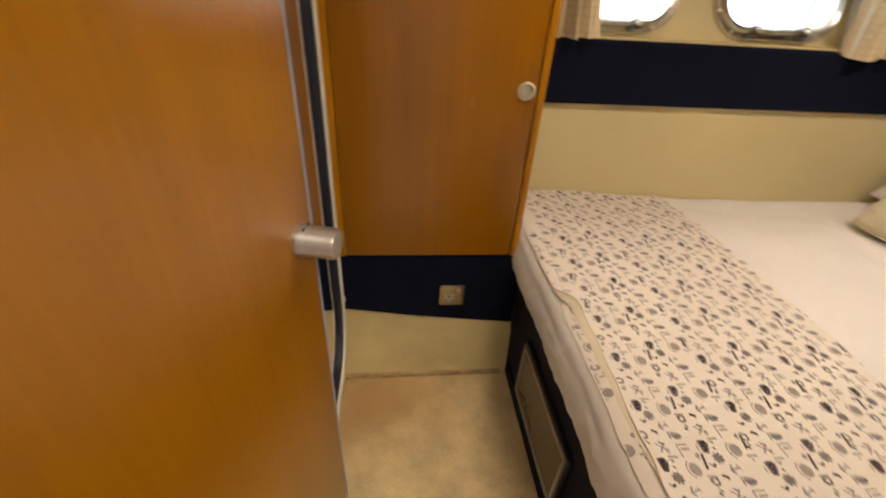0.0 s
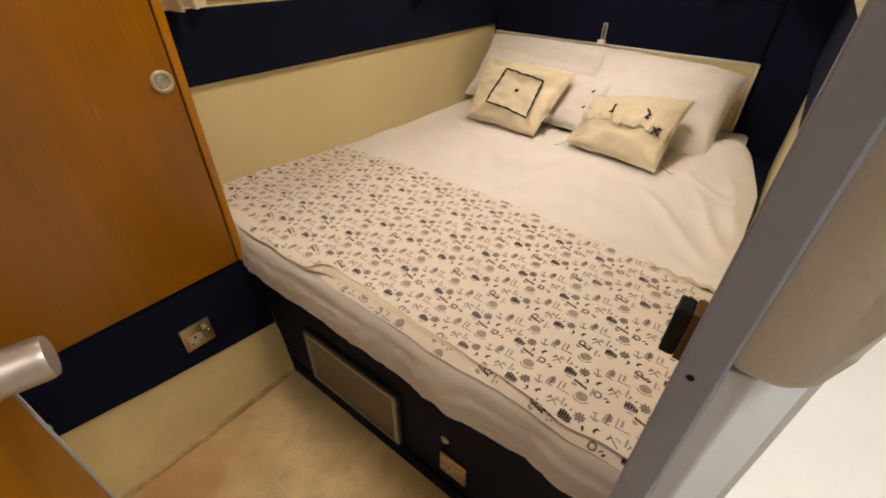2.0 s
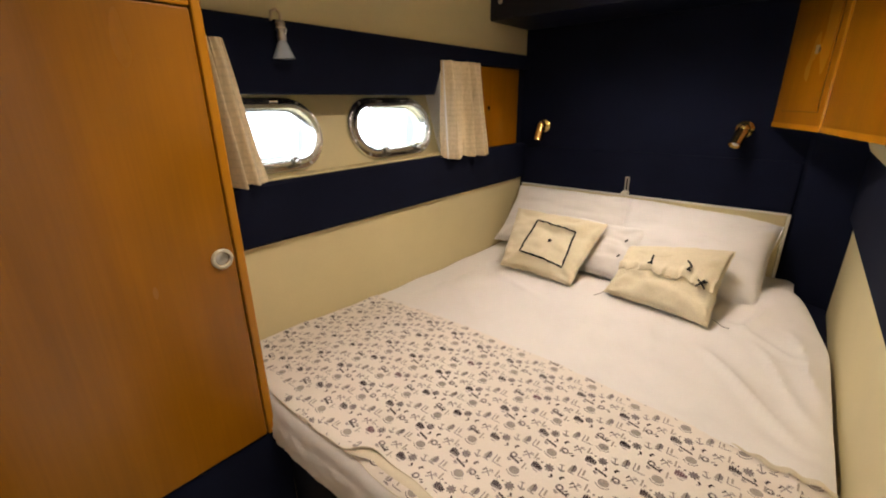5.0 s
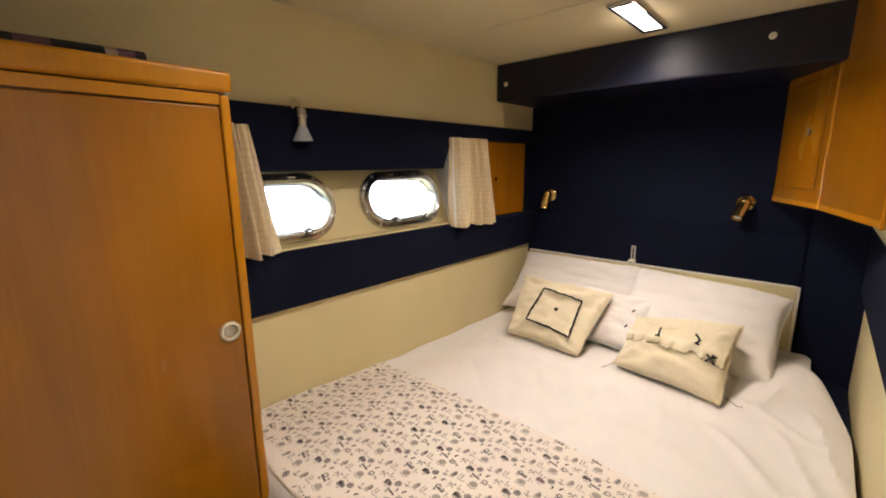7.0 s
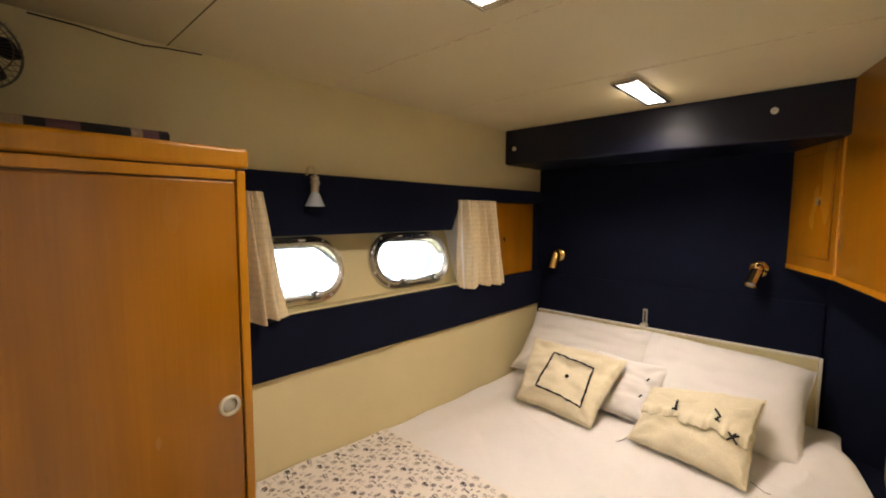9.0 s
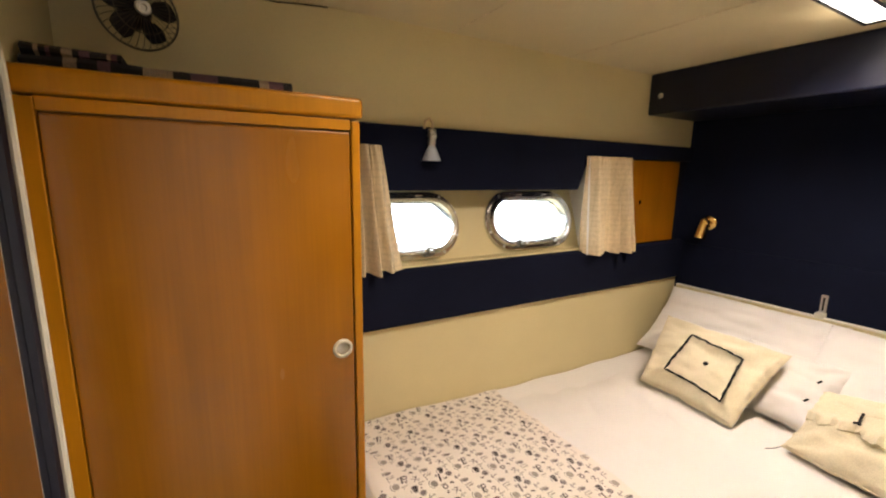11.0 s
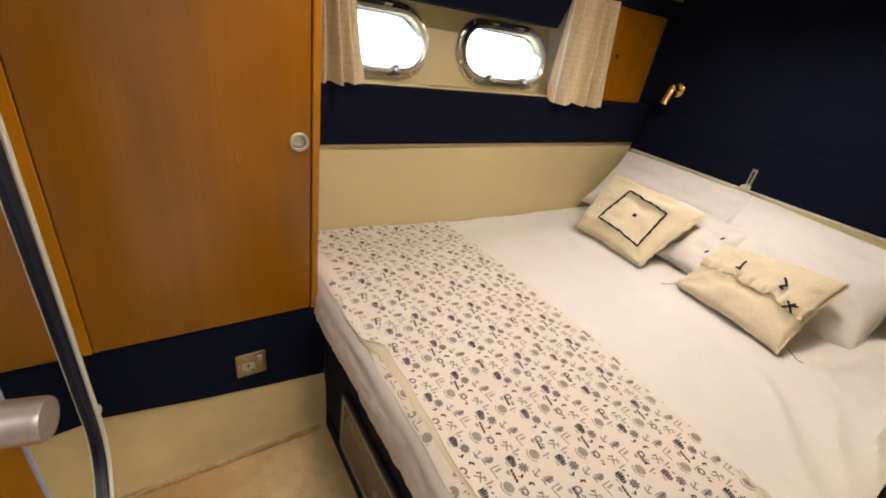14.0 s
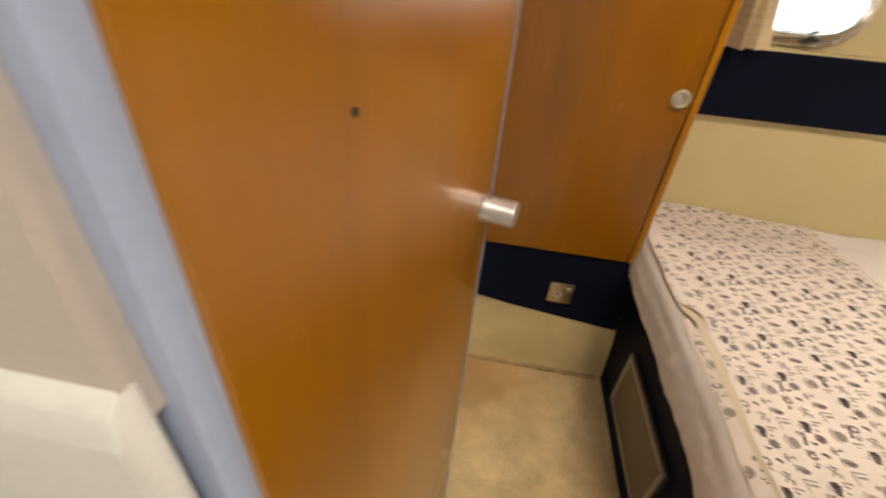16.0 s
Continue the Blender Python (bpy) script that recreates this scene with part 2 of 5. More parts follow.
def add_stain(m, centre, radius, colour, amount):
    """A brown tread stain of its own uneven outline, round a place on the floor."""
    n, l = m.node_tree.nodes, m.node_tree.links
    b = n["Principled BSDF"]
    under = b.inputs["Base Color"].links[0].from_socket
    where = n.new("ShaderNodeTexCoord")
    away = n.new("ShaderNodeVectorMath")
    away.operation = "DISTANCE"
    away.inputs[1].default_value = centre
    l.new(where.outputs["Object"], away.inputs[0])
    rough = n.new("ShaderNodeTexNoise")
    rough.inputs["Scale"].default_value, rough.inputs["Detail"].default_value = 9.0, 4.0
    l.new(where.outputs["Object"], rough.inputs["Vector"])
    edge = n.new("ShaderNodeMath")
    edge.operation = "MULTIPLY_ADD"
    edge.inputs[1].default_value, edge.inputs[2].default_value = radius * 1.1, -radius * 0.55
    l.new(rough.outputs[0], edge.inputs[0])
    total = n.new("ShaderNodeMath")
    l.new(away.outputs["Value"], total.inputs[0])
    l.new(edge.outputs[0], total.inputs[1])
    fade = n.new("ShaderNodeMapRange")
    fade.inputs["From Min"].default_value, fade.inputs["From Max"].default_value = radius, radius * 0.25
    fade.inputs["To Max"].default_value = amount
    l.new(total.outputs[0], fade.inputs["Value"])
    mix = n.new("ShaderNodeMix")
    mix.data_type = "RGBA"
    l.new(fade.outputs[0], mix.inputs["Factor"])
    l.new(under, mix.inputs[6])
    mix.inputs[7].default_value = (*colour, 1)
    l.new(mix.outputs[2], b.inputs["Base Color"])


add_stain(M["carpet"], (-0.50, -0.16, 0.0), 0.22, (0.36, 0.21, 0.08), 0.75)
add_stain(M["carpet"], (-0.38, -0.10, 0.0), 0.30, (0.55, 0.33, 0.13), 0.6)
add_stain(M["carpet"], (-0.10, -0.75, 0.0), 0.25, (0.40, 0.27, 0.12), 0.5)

# ---- mesh helpers ----


def part(name, bm, mat, parent=None, label="", smooth=False, at=None):
    """Link a bmesh as one mesh object, under a thing or a part."""
    me = bpy.data.meshes.new(name)
    bmesh.ops.recalc_face_normals(bm, faces=bm.faces)
    bm.to_mesh(me)
    bm.free()
    for m in (mat if isinstance(mat, (list, tuple)) else [mat]):
        me.materials.append(m)
    if smooth:
        for p in me.polygons:
            p.use_smooth = True
        me.set_sharp_from_angle(angle=radians(40))
    ob = new(name, me)
    if at is not None:
        ob.matrix_world = at
    if parent:
        ob.parent = parent
    if label:
        tagged(ob, label)
    return ob


def thing(name, label, category, group="", kind="", at=None):
    ob = new(name)
    ob.empty_display_size = 0.05
    if at is not None:
        ob.matrix_world = at
    return tagged(ob, label, category, group, kind)


def box(x0, x1, y0, y1, z0, z1, bevel=0.0, bm=None, seg=2):
    b = bm or bmesh.new()
    vs = [b.verts.new((x, y, z)) for x in (x0, x1) for y in (y0, y1) for z in (z0, z1)]
    fs = [b.faces.new([vs[i] for i in q]) for q in ((0, 1, 3, 2), (4, 6, 7, 5), (0, 4, 5, 1), (2, 3, 7, 6), (0, 2, 6, 4), (1, 5, 7, 3))]
    if bevel:
        edges = {e for f in fs for e in f.edges}
        bmesh.ops.bevel(b, geom=list(edges), offset=bevel, segments=seg, affect="EDGES", profile=0.5)
    return b


def prism(points, lo, hi, axis="z", bevel=0.0, bm=None):
    """A polygon of 2D points pushed from lo to hi along an axis (z: x,y; y: x,z; x: y,z)."""
    b = bm or bmesh.new()

    def p(a, c, h):
        return {"z": (a, c, h), "y": (a, h, c), "x": (h, a, c)}[axis]

    r0 = [b.verts.new(p(a, c, lo)) for a, c in points]
    r1 = [b.verts.new(p(a, c, hi)) for a, c in points]
    n = len(points)
    fs = [b.faces.new(r0), b.faces.new(r1)] + [b.faces.new((r0[i], r0[(i + 1) % n], r1[(i + 1) % n], r1[i])) for i in range(n)]
    if bevel:
        bmesh.ops.bevel(b, geom=list({e for f in fs for e in f.edges}), offset=bevel, segments=2, affect="EDGES", profile=0.5)
    return b


def tube(points, radius, sides=10, bm=None, closed=False):
    """A round rod along points."""
    b = bm or bmesh.new()
    pts = [Vector(p) for p in points]
    n = len(pts)
    rings, side = [], None
    for i, p in enumerate(pts):
        a = pts[(i - 1) % n] if closed or i else p
        c = pts[(i + 1) % n] if closed or i < n - 1 else p
        d = (c - a).normalized()
        if side is None:
            side = d.cross(Vector((0, 0, 1)) if abs(d.z) < 0.9 else Vector((1, 0, 0))).normalized()
        side = (side - d * side.dot(d)).normalized()
        up = d.cross(side)
        r = radius[i] if isinstance(radius, (list, tuple)) else radius
        rings.append([b.verts.new(p + (side * math.cos(k * math.tau / sides) + up * math.sin(k * math.tau / sides)) * r) for k in range(sides)])
    for i in range(n if closed else n - 1):
        q, s = rings[i], rings[(i + 1) % n]
        for k in range(sides):
            b.faces.new((q[k], q[(k + 1) % sides], s[(k + 1) % sides], s[k]))
    if not closed:
        b.faces.new(rings[0]), b.faces.new(rings[-1])
    return b


def lathe(profile, at=None, sides=28, bm=None):
    """Spin (radius, height) pairs about z, then place by a matrix."""
    b = bm or bmesh.new()
    m = at or Matrix()
    rings = [[b.verts.new(m @ Vector((r * math.cos(k * math.tau / sides), r * math.sin(k * math.tau / sides), h))) for k in range(sides)] for r, h in profile]
    for q, s in zip(rings, rings[1:]):
        for k in range(sides):
            b.faces.new((q[k], q[(k + 1) % sides], s[(k + 1) % sides], s[k]))
    if profile[0][0] > 0:
        b.faces.new(rings[0])
    if profile[-1][0] > 0:
        b.faces.new(rings[-1])
    return b


def sheet_mesh(rows, bm=None):
    """A grid of points (rows of equal length) as faces."""
    b = bm or bmesh.new()
    vs = [[b.verts.new(p) for p in r] for r in rows]
    for a, c in zip(vs, vs[1:]):
        for i in range(len(a) - 1):
            b.faces.new((a[i], a[i + 1], c[i + 1], c[i]))
    return b


def stadium(cx, cz, w, h, n=14):
    """Points of a flat oval with round ends, in x,z."""
    r, half = h / 2, w / 2 - h / 2
    pts = []
    for k in range(n + 1):
        a = -math.pi / 2 + math.pi * k / n
        pts.append((cx + half + r * math.cos(a), cz + r * math.sin(a)))
    for k in range(n + 1):
        a = math.pi / 2 + math.pi * k / n
        pts.append((cx - half + r * math.cos(a), cz + r * math.sin(a)))
    return pts


def wobble(x, y, scale, amount, seed=0.0):
    return amount * noise.noise(Vector((x * scale, y * scale, seed)))


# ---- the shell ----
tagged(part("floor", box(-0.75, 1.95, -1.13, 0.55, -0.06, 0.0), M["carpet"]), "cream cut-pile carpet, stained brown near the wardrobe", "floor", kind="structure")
tagged(part("corridor_floor", box(-1.3, 1.6, -2.6, -1.13, -0.06, 0.0), M["white"]), "pale gelcoat floor of the passage outside the cabin", "floor", kind="structure")
tagged(part("ceiling", box(-1.3, 2.0, -1.13, 0.6, Z_CEIL, Z_CEIL + 0.06), M["ceiling"]), "cream padded headliner ceiling with panel seams", "ceiling", kind="structure")
tagged(part("corridor_ceiling", box(-1.3, 1.6, -2.6, -1.13, 2.12, 2.18), M["ceiling"]), "cream headliner over the passage", "ceiling", kind="structure")
tagged(part("wall_left", box(-0.70, X_LEFT, -0.88, 0.50, 0, Z_CEIL), M["cream"]), "cream vinyl-covered partition beside the wardrobe", "wall", kind="structure")
tagged(part("wall_left_pocket", box(-0.70, -0.595, -1.018, -0.882, 0, Z_CEIL), M["cream"]), "cream vinyl partition behind the open door", "wall", kind="structure")
tagged(part("wall_head", box(X_HEAD, 1.90, -1.20, 0.50, 0, Z_CEIL), M["navy"]), "navy fabric-covered bulkhead behind the bed", "wall", kind="structure")
# near bulkhead: doorway cut from x -0.545 to -0.10
tagged(part("wall_near", box(0.019, X_HEAD, Y_NEAR - 0.04, Y_NEAR, 0, Z_CEIL), M["cream"]), "cream vinyl bulkhead along the open side of the bed", "wall", kind="structure")
tagged(part("wall_over_door", box(-0.70, -0.075, Y_NEAR - 0.04, Y_NEAR + 0.05, 1.74, 2.12), M["cream"]), "cream panel above the cabin doorway", "wall", kind="structure")
tagged(part("passage_wall_above", box(-0.075, 1.6, Y_NEAR - 0.04, Y_NEAR, Z_CEIL + 0.06, 2.12), M["cream"]), "cream panel above the passage bulkhead", "wall", kind="structure")
tagged(part("passage_wall_end", box(1.5, 1.6, -2.6, -1.14, 0, 2.12), M["white"]), "white end wall of the passage", "wall", kind="structure")
tagged(part("passage_wall_far", box(-1.3, 1.6, -2.7, -2.6, 0, 2.12), M["white"]), "white far wall of the passage", "wall", kind="structure")
tagged(part("passage_wall_start", box(-1.4, -1.3, -2.6, -1.0, 0, 2.12), M["vinyl"]), "pale vinyl end wall of the passage", "wall", kind="structure")

# hull side: lower cream panel, cream top panel, recess with two porthole cut-outs
tagged(part("wall_hull_lower", box(X_LEFT, X_HEAD, Y_HULL, 0.50, 0, 0.95), M["cream"]), "cream vinyl hull lining below the portholes", "wall", kind="structure")
tagged(part("wall_hull_upper", box(X_LEFT, X_HEAD, Y_HULL, 0.50, 1.49, Z_CEIL), M["cream"]), "cream vinyl hull lining above the portholes", "wall", kind="structure")
tagged(part("wall_hull_end", box(1.26, X_HEAD, Y_HULL + 0.012, 0.50, 0.95, 1.49), M["navy"]), "navy hull lining beside the head of the bed", "wall", kind="structure")
tagged(part("wall_hull_start", box(X_LEFT, -0.10, Y_HULL, 0.50, 0.95, 1.49), M["cream"]), "cream hull lining hidden behind the wardrobe", "wall", kind="structure")
Y_REC = 0.39
PORTS = ((0.278, 1.184), (0.846, 1.184))


def rec_y(z):
    """The recess leans outwards with height."""
    return Y_REC + 0.25 * (z - 1.184)




def recess_wall():
    """The recessed lining with two oval holes, as strips of quads between each oval and its cell."""
    b = bmesh.new()
    for (cx, cz), x0, x1 in ((PORTS[0], -0.10, 0.56), (PORTS[1], 0.56, 1.26)):
        hole = stadium(cx, cz, 0.40, 0.18)
        cell = []
        for px, pz in hole:
            dx, dz = px - cx, pz - cz
            k = min(((x1 - cx) if dx > 0 else (cx - x0)) / max(abs(dx), 1e-6), ((1.49 - cz) if dz > 0 else (cz - 0.95)) / max(abs(dz), 1e-6))
            cell.append((cx + dx * k, cz + dz * k))
        front = [(b.verts.new((px, rec_y(pz), pz)), b.verts.new((qx, rec_y(qz), qz))) for (px, pz), (qx, qz) in zip(hole, cell)]
        back = [b.verts.new((px, rec_y(pz) + 0.07, pz)) for px, pz in hole]
        n = len(hole)
        for i in range(n):
            j = (i + 1) % n
            b.faces.new((front[i][0], front[j][0], front[j][1], front[i][1]))
            b.faces.new((front[i][0], back[i], back[j], front[j][0]))
        for sx, sz in ((x0, 0.95), (x1, 0.95), (x0, 1.49), (x1, 1.49)):
            near = sorted(range(n), key=lambda i: (cell[i][0] - sx) ** 2 + (cell[i][1] - sz) ** 2)[:1]
            i = near[0]
            ring = [i - 1, i, (i + 1) % n]
            c = b.verts.new((sx, rec_y(sz), sz))
            for a, d in ((ring[0], ring[1]), (ring[1], ring[2])):
                b.faces.new((front[a][1], front[d][1], c))
    return b


tagged(part("wall_hull_recess", recess_wall(), M["cream"]), "cream lining of the porthole recess", "wall", kind="structure")
tagged(part("outside_haze", box(-3, 4.5, 2.6, 2.65, -1.5, 4.0), M["outside"]), "bright hazy white daylight outside the portholes", "backdrop", kind="structure")
# navy padded bands on the hull side
tagged(part("trim_band_lower", prism([(Y_HULL - 0.018, 0.868), (Y_HULL - 0.022, 0.875), (Y_HULL - 0.022, 1.048), (Y_HULL - 0.016, 1.058), (0.372, 1.062), (0.372, 0.868)], 0.0, X_HEAD - 0.002, "x"), M["navy"]), "navy fabric padded band under the portholes", "trim", kind="structure")
tagged(part("trim_band_upper", prism([(0.0, 1.309), (1.010, 1.309), (1.058, 1.44), (X_HEAD - 0.002, 1.44), (X_HEAD - 0.002, 1.506), (0.0, 1.506)], Y_HULL - 0.024, 0.44, "y", bevel=0.004), M["navy"]), "navy fabric padded pelmet above the portholes", "trim", kind="structure")
tagged(part("trim_piping", tube([(0.0, Y_HULL - 0.006, 0.866), (1.78, Y_HULL - 0.006, 0.866)], 0.0045, 8), M["cream"], smooth=True), "cream piping along the lower band", "trim", kind="structure")
tagged(part("trim_sill", prism([(0.0, 1.0595), (1.26, 1.0595), (1.26, 1.0655), (0.0, 1.0655)], Y_HULL - 0.012, 0.362, "y"), M["cream"]), "white sill under the portholes", "trim", kind="structure")
tagged(part("trim_reveal", prism([(1.088, 0.425), (1.118, Y_HULL + 0.001), (1.26, Y_HULL + 0.001), (1.26, 0.46), (1.088, 0.46)], 1.066, 1.44, "z"), M["white"]), "pale end reveal of the porthole recess", "trim", kind="structure")

# soffit over the head of the bed
tagged(part("soffit", box(1.43, X_HEAD, -1.0, Y_HULL - 0.002, 1.63, Z_CEIL, bevel=0.008), M["navy_soffit"]), "navy fabric-covered soffit over the bed head", "soffit", kind="structure")
# padded navy panel and corner column behind the headboard
tagged(part("trim_head_panel", box(X_HEAD - 0.014, X_HEAD + 0.01, -0.93, Y_HULL - 0.024, 0.50, 1.043, bevel=0.005), M["navy"]), "navy padded panel behind the headboard", "trim", kind="structure")
tagged(part("trim_head_column", prism([(X_HEAD, -0.93), (X_HEAD - 0.03, -0.945), (X_HEAD - 0.10, Y_NEAR), (X_HEAD, Y_NEAR)], 0.40, 1.18, "z", bevel=0.004), M["navy"]), "navy padded corner beside the headboard", "trim", kind="structure")
# navy band on the near bulkhead
tagged(part("trim_band_near", prism([(0.10, 0.86), (1.70, 0.86), (1.70, 1.10), (0.10, 1.10)], Y_NEAR, Y_NEAR + 0.018, "y", bevel=0.004), M["navy"]), "navy fabric padded band on the near bulkhead", "trim", kind="structure")

# panel under the wardrobe and carpeted riser
tagged(part("trim_wardrobe_plinth", prism([(X_LEFT, 0.275), (-0.33, 0.244), (0.03, 0.200), (0.03, 0.482), (X_LEFT, 0.482)], -0.008, 0.06, "y", bevel=0.004), M["navy"]), "navy fabric panel under the wardrobe", "trim", kind="structure")
tagged(part("riser", prism([(-0.050, 0.0), (-0.054, 0.006), (-0.048, 0.020), (-0.034, 0.045), (-0.018, 0.165), (-0.0066, 0.185), (-0.0045, 0.30), (0.30, 0.30), (0.30, 0.0)], X_LEFT, 0.03, "x"), M["carpet_riser"], smooth=True), "carpeted riser under the wardrobe", "riser", kind="structure")

# carpet lip along the riser; its brown paints the shade line there
tagged(part("carpet_edge", tube([(X_LEFT + 0.55 * k / 24, -0.052 + wobble(k, 0, 0.7, 0.004, 3), 0.004) for k in range(25)], [0.011 + wobble(k, 1, 0.9, 0.003, 5) for k in range(25)], 8), M["edge_shade"], smooth=True), "turned edge of the carpet, browned to paint the shade along the riser", "carpet edge", kind="structure")


def seam(x):
    return prism([(-1.08, Z_CEIL - 0.0012), (-1.08, Z_CEIL + 0.01), (Y_HULL, Z_CEIL + 0.01), (Y_HULL, Z_CEIL - 0.0012)], x - 0.0012, x + 0.0012, "x")


for sx in (-0.047, 0.42, 0.93):
    tagged(part("trim_ceiling_seam", seam(sx), M["smoke"] if sx < 0 else M["curtain"]), "thin joint between ceiling panels", "trim", kind="structure")

# ---- door frame ----
tagged(part("door_frame_left", prism([(-0.574, -1.046), (-0.560, -1.046), (-0.557, -1.038), (-0.557, -1.02), (-0.68, -1.02), (-0.68, -1.046)], 0, 1.74, "z", bevel=0.002), M["grey"]), "grey painted aluminium door jamb on the hinge side", "door frame", kind="structure")
tagged(part("door_frame_right", prism([(-0.104, -1.045), (-0.070, -1.056), (-0.070, -1.0785), (-0.104, -1.0785)], 0, 1.74, "z", bevel=0.003), M["grey"]), "grey painted aluminium door jamb with a latch plate", "door frame", kind="structure")
tagged(part("wall_near_lining", prism([(Y_NEAR + 0.001, 1.1015), (-1.096, 1.1015), (-1.068, 1.176), (-1.068, Z_CEIL - 0.001), (Y_NEAR + 0.001, Z_CEIL - 0.001)], 0.10, 1.78, "x", bevel=0.002), M["cream"]), "cream padded lining above the navy band", "wall", kind="structure")

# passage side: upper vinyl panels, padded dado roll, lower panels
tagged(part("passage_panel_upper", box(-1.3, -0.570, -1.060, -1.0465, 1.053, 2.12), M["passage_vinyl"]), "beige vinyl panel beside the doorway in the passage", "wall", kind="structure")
tagged(part("passage_panel_lower", box(-1.3, -0.570, -1.064, -1.0465, 0, 0.913), M["vinyl"]), "pale vinyl lower panel in the passage", "wall", kind="structure")
tagged(part("dado_padding", prism([(-1.052, 1.078), (-1.061, 1.077), (-1.067, 1.071), (-1.070, 1.053), (-1.070, 0.953), (-1.067, 0.903), (-1.052, 0.893)], -1.3, -0.5695, "x", bevel=0.003), M["vinyl"], smooth=True), "pale padded vinyl dado roll in the passage", "padding", kind="structure")
tagged(part("passage_panel_right", box(0.02, 1.5, -1.167, -1.1555, 0.0, 2.12), M["white"]), "white panel on the passage side of the bulkhead", "wall", kind="structure")
tagged(part("padded_post", prism([(-1.077, 1.74), (-1.128, 1.74), (-1.128, 1.085), (-1.122, 1.075), (-1.132, 1.065), (-1.138, 1.03), (-1.138, 0.985), (-1.130, 0.950), (-1.112, 0.935), (-1.077, 0.935)], -0.0985, 0.018, "x", bevel=0.009), M["vinyl"], smooth=True), "pale padded vinyl post beside the doorway", "padding", kind="structure")
tagged(part("passage_panel_lower", prism([(-0.0985, -1.077), (-0.094, -1.098), (-0.03, -1.145), (0.018, -1.1565), (0.018, -1.077)], 0, 0.934, "z", bevel=0.003), M["grey_pale"]), "pale grey lower panel of the doorway post", "wall", kind="structure")
tagged(part("passage_step", box(0.02, 1.5, -2.0, -1.1675, 0, 0.42, bevel=0.02), M["white"]), "white moulded step in the passage", "step", kind="structure")

# ---- wardrobe ----
wardrobe = thing("wardrobe", "honey-varnished cherry wardrobe standing on a navy plinth", "wardrobe")
part("carcass", box(-0.543, -0.002, 0.004, 0.30, 0.484, 1.47), M["wood"], wardrobe)
part("door", box(-0.512, -0.022, -0.014, 0.003, 0.487, 1.446, bevel=0.003), M["wood"], wardrobe)
part("side_stile", box(-0.543, -0.513, -0.014, 0.003, 0.484, 1.47, bevel=0.003), M["wood_trim"], wardrobe)
part("side_stile", box(-0.019, 0.0, -0.016, 0.003, 0.484, 1.47, bevel=0.004), M["wood_trim"], wardrobe)
part("top_rail", box(-0.514, -0.0195, -0.013, 0.003, 1.450, 1.472, bevel=0.002), M["wood_trim"], wardrobe)
part("cornice", box(-0.543, 0.006, -0.022, 0.305, 1.474, 1.516, bevel=0.008, seg=3), M["wood_trim"], wardrobe)
lockm = pose(-0.049, -0.014, 0.971, 90)
lk = part("lock_ring", lathe([(0.0225, 0.0), (0.0225, 0.003), (0.0195, 0.006), (0.0158, 0.006), (0.0145, 0.003), (0.0145, -0.006)], lockm), M["lock"], wardrobe, "ivory plastic push-lock ring", smooth=True)
part("lock_button", lathe([(0.0135, -0.008), (0.0135, 0.0), (0.011, 0.002), (0.0, 0.002)], lockm), M["steel"], lk, "dull steel push button", smooth=True)

# ---- cabin door, standing open ----
DOOR_AT = pose(-0.556, -1.036, 0, 0, 0, math.degrees(math.atan2(0.416, 0.101)))
cabin_door = thing("cabin_door", "honey-varnished cherry door standing open against the mirror", "door", at=DOOR_AT)


def door_part(name, bm, mat, label="", smooth=False, parent=None):
    ob = part(name, bm, mat, None, label, smooth)
    ob.parent = parent or cabin_door
    return ob


door_part("leaf", box(0.004, 0.418, 0.0, 0.024, 0.03, 1.735, bevel=0.003), M["wood"])
door_part("edge_strip", prism([(0.4182, -0.001), (0.425, 0.002), (0.427, 0.012), (0.425, 0.022), (0.4182, 0.025)], 0.03, 1.735, "z"), M["grey"], "grey aluminium edge strip", smooth=True)
KZ = 0.953
knob = door_part("handle", lathe([(0.0, 0.0), (0.0190, 0.0), (0.0190, 0.006), (0.0174, 0.009), (0.0174, 0.038), (0.0162, 0.042), (0.0, 0.043)], pose(0.388, 0, KZ, 90)), M["knob"], "brushed steel cylindrical door knob", smooth=True)
door_part("knob_notch", box(0.380, 0.396, -0.0088, -0.0072, KZ + 0.011, KZ + 0.0177), M["black"], "dark slot in the knob", parent=knob)
# a dark dot that stands for a knot in the door's wood
door_part("hook", lathe([(0.0028, 0.0), (0.0028, 0.0006), (0.0, 0.001)], pose(0.112, 0, 1.14, 90), 10), M["black"], "small dark knot in the wood")

# ---- mirror on the left partition ----
mirror = thing("mirror", "full-height wall mirror with a navy padded frame", "mirror")


def round_rect(y0, y1, z0, z1, r, n=6):
    pts = []
    for cy, cz, a0 in ((y1 - r, z0 + r, -90), (y1 - r, z1 - r, 0), (y0 + r, z1 - r, 90), (y0 + r, z0 + r, 180)):
        for k in range(n + 1):
            a = radians(a0 + 90 * k / n)
            pts.append((cy + r * math.cos(a), cz + r * math.sin(a)))
    return pts


part("pane", prism(round_rect(-0.85, -0.10, 0.215, 1.60, 0.13), X_LEFT + 0.001, X_LEFT + 0.006, "x"), M["mirror"], mirror)
part("frame", tube([(X_LEFT + 0.007, y, z) for y, z in round_rect(-0.855, -0.092, 0.205, 1.613, 0.14, 10)], 0.0115, 8, closed=True), M["navy_gloss"], mirror, smooth=True)
part("outer_bead", tube([(X_LEFT + 0.019, y, z) for y, z in round_rect(-0.876, -0.074, 0.187, 1.63, 0.155, 10)], 0.0055, 8, closed=True), M["plastic"], mirror, "cream outer bead", smooth=True)

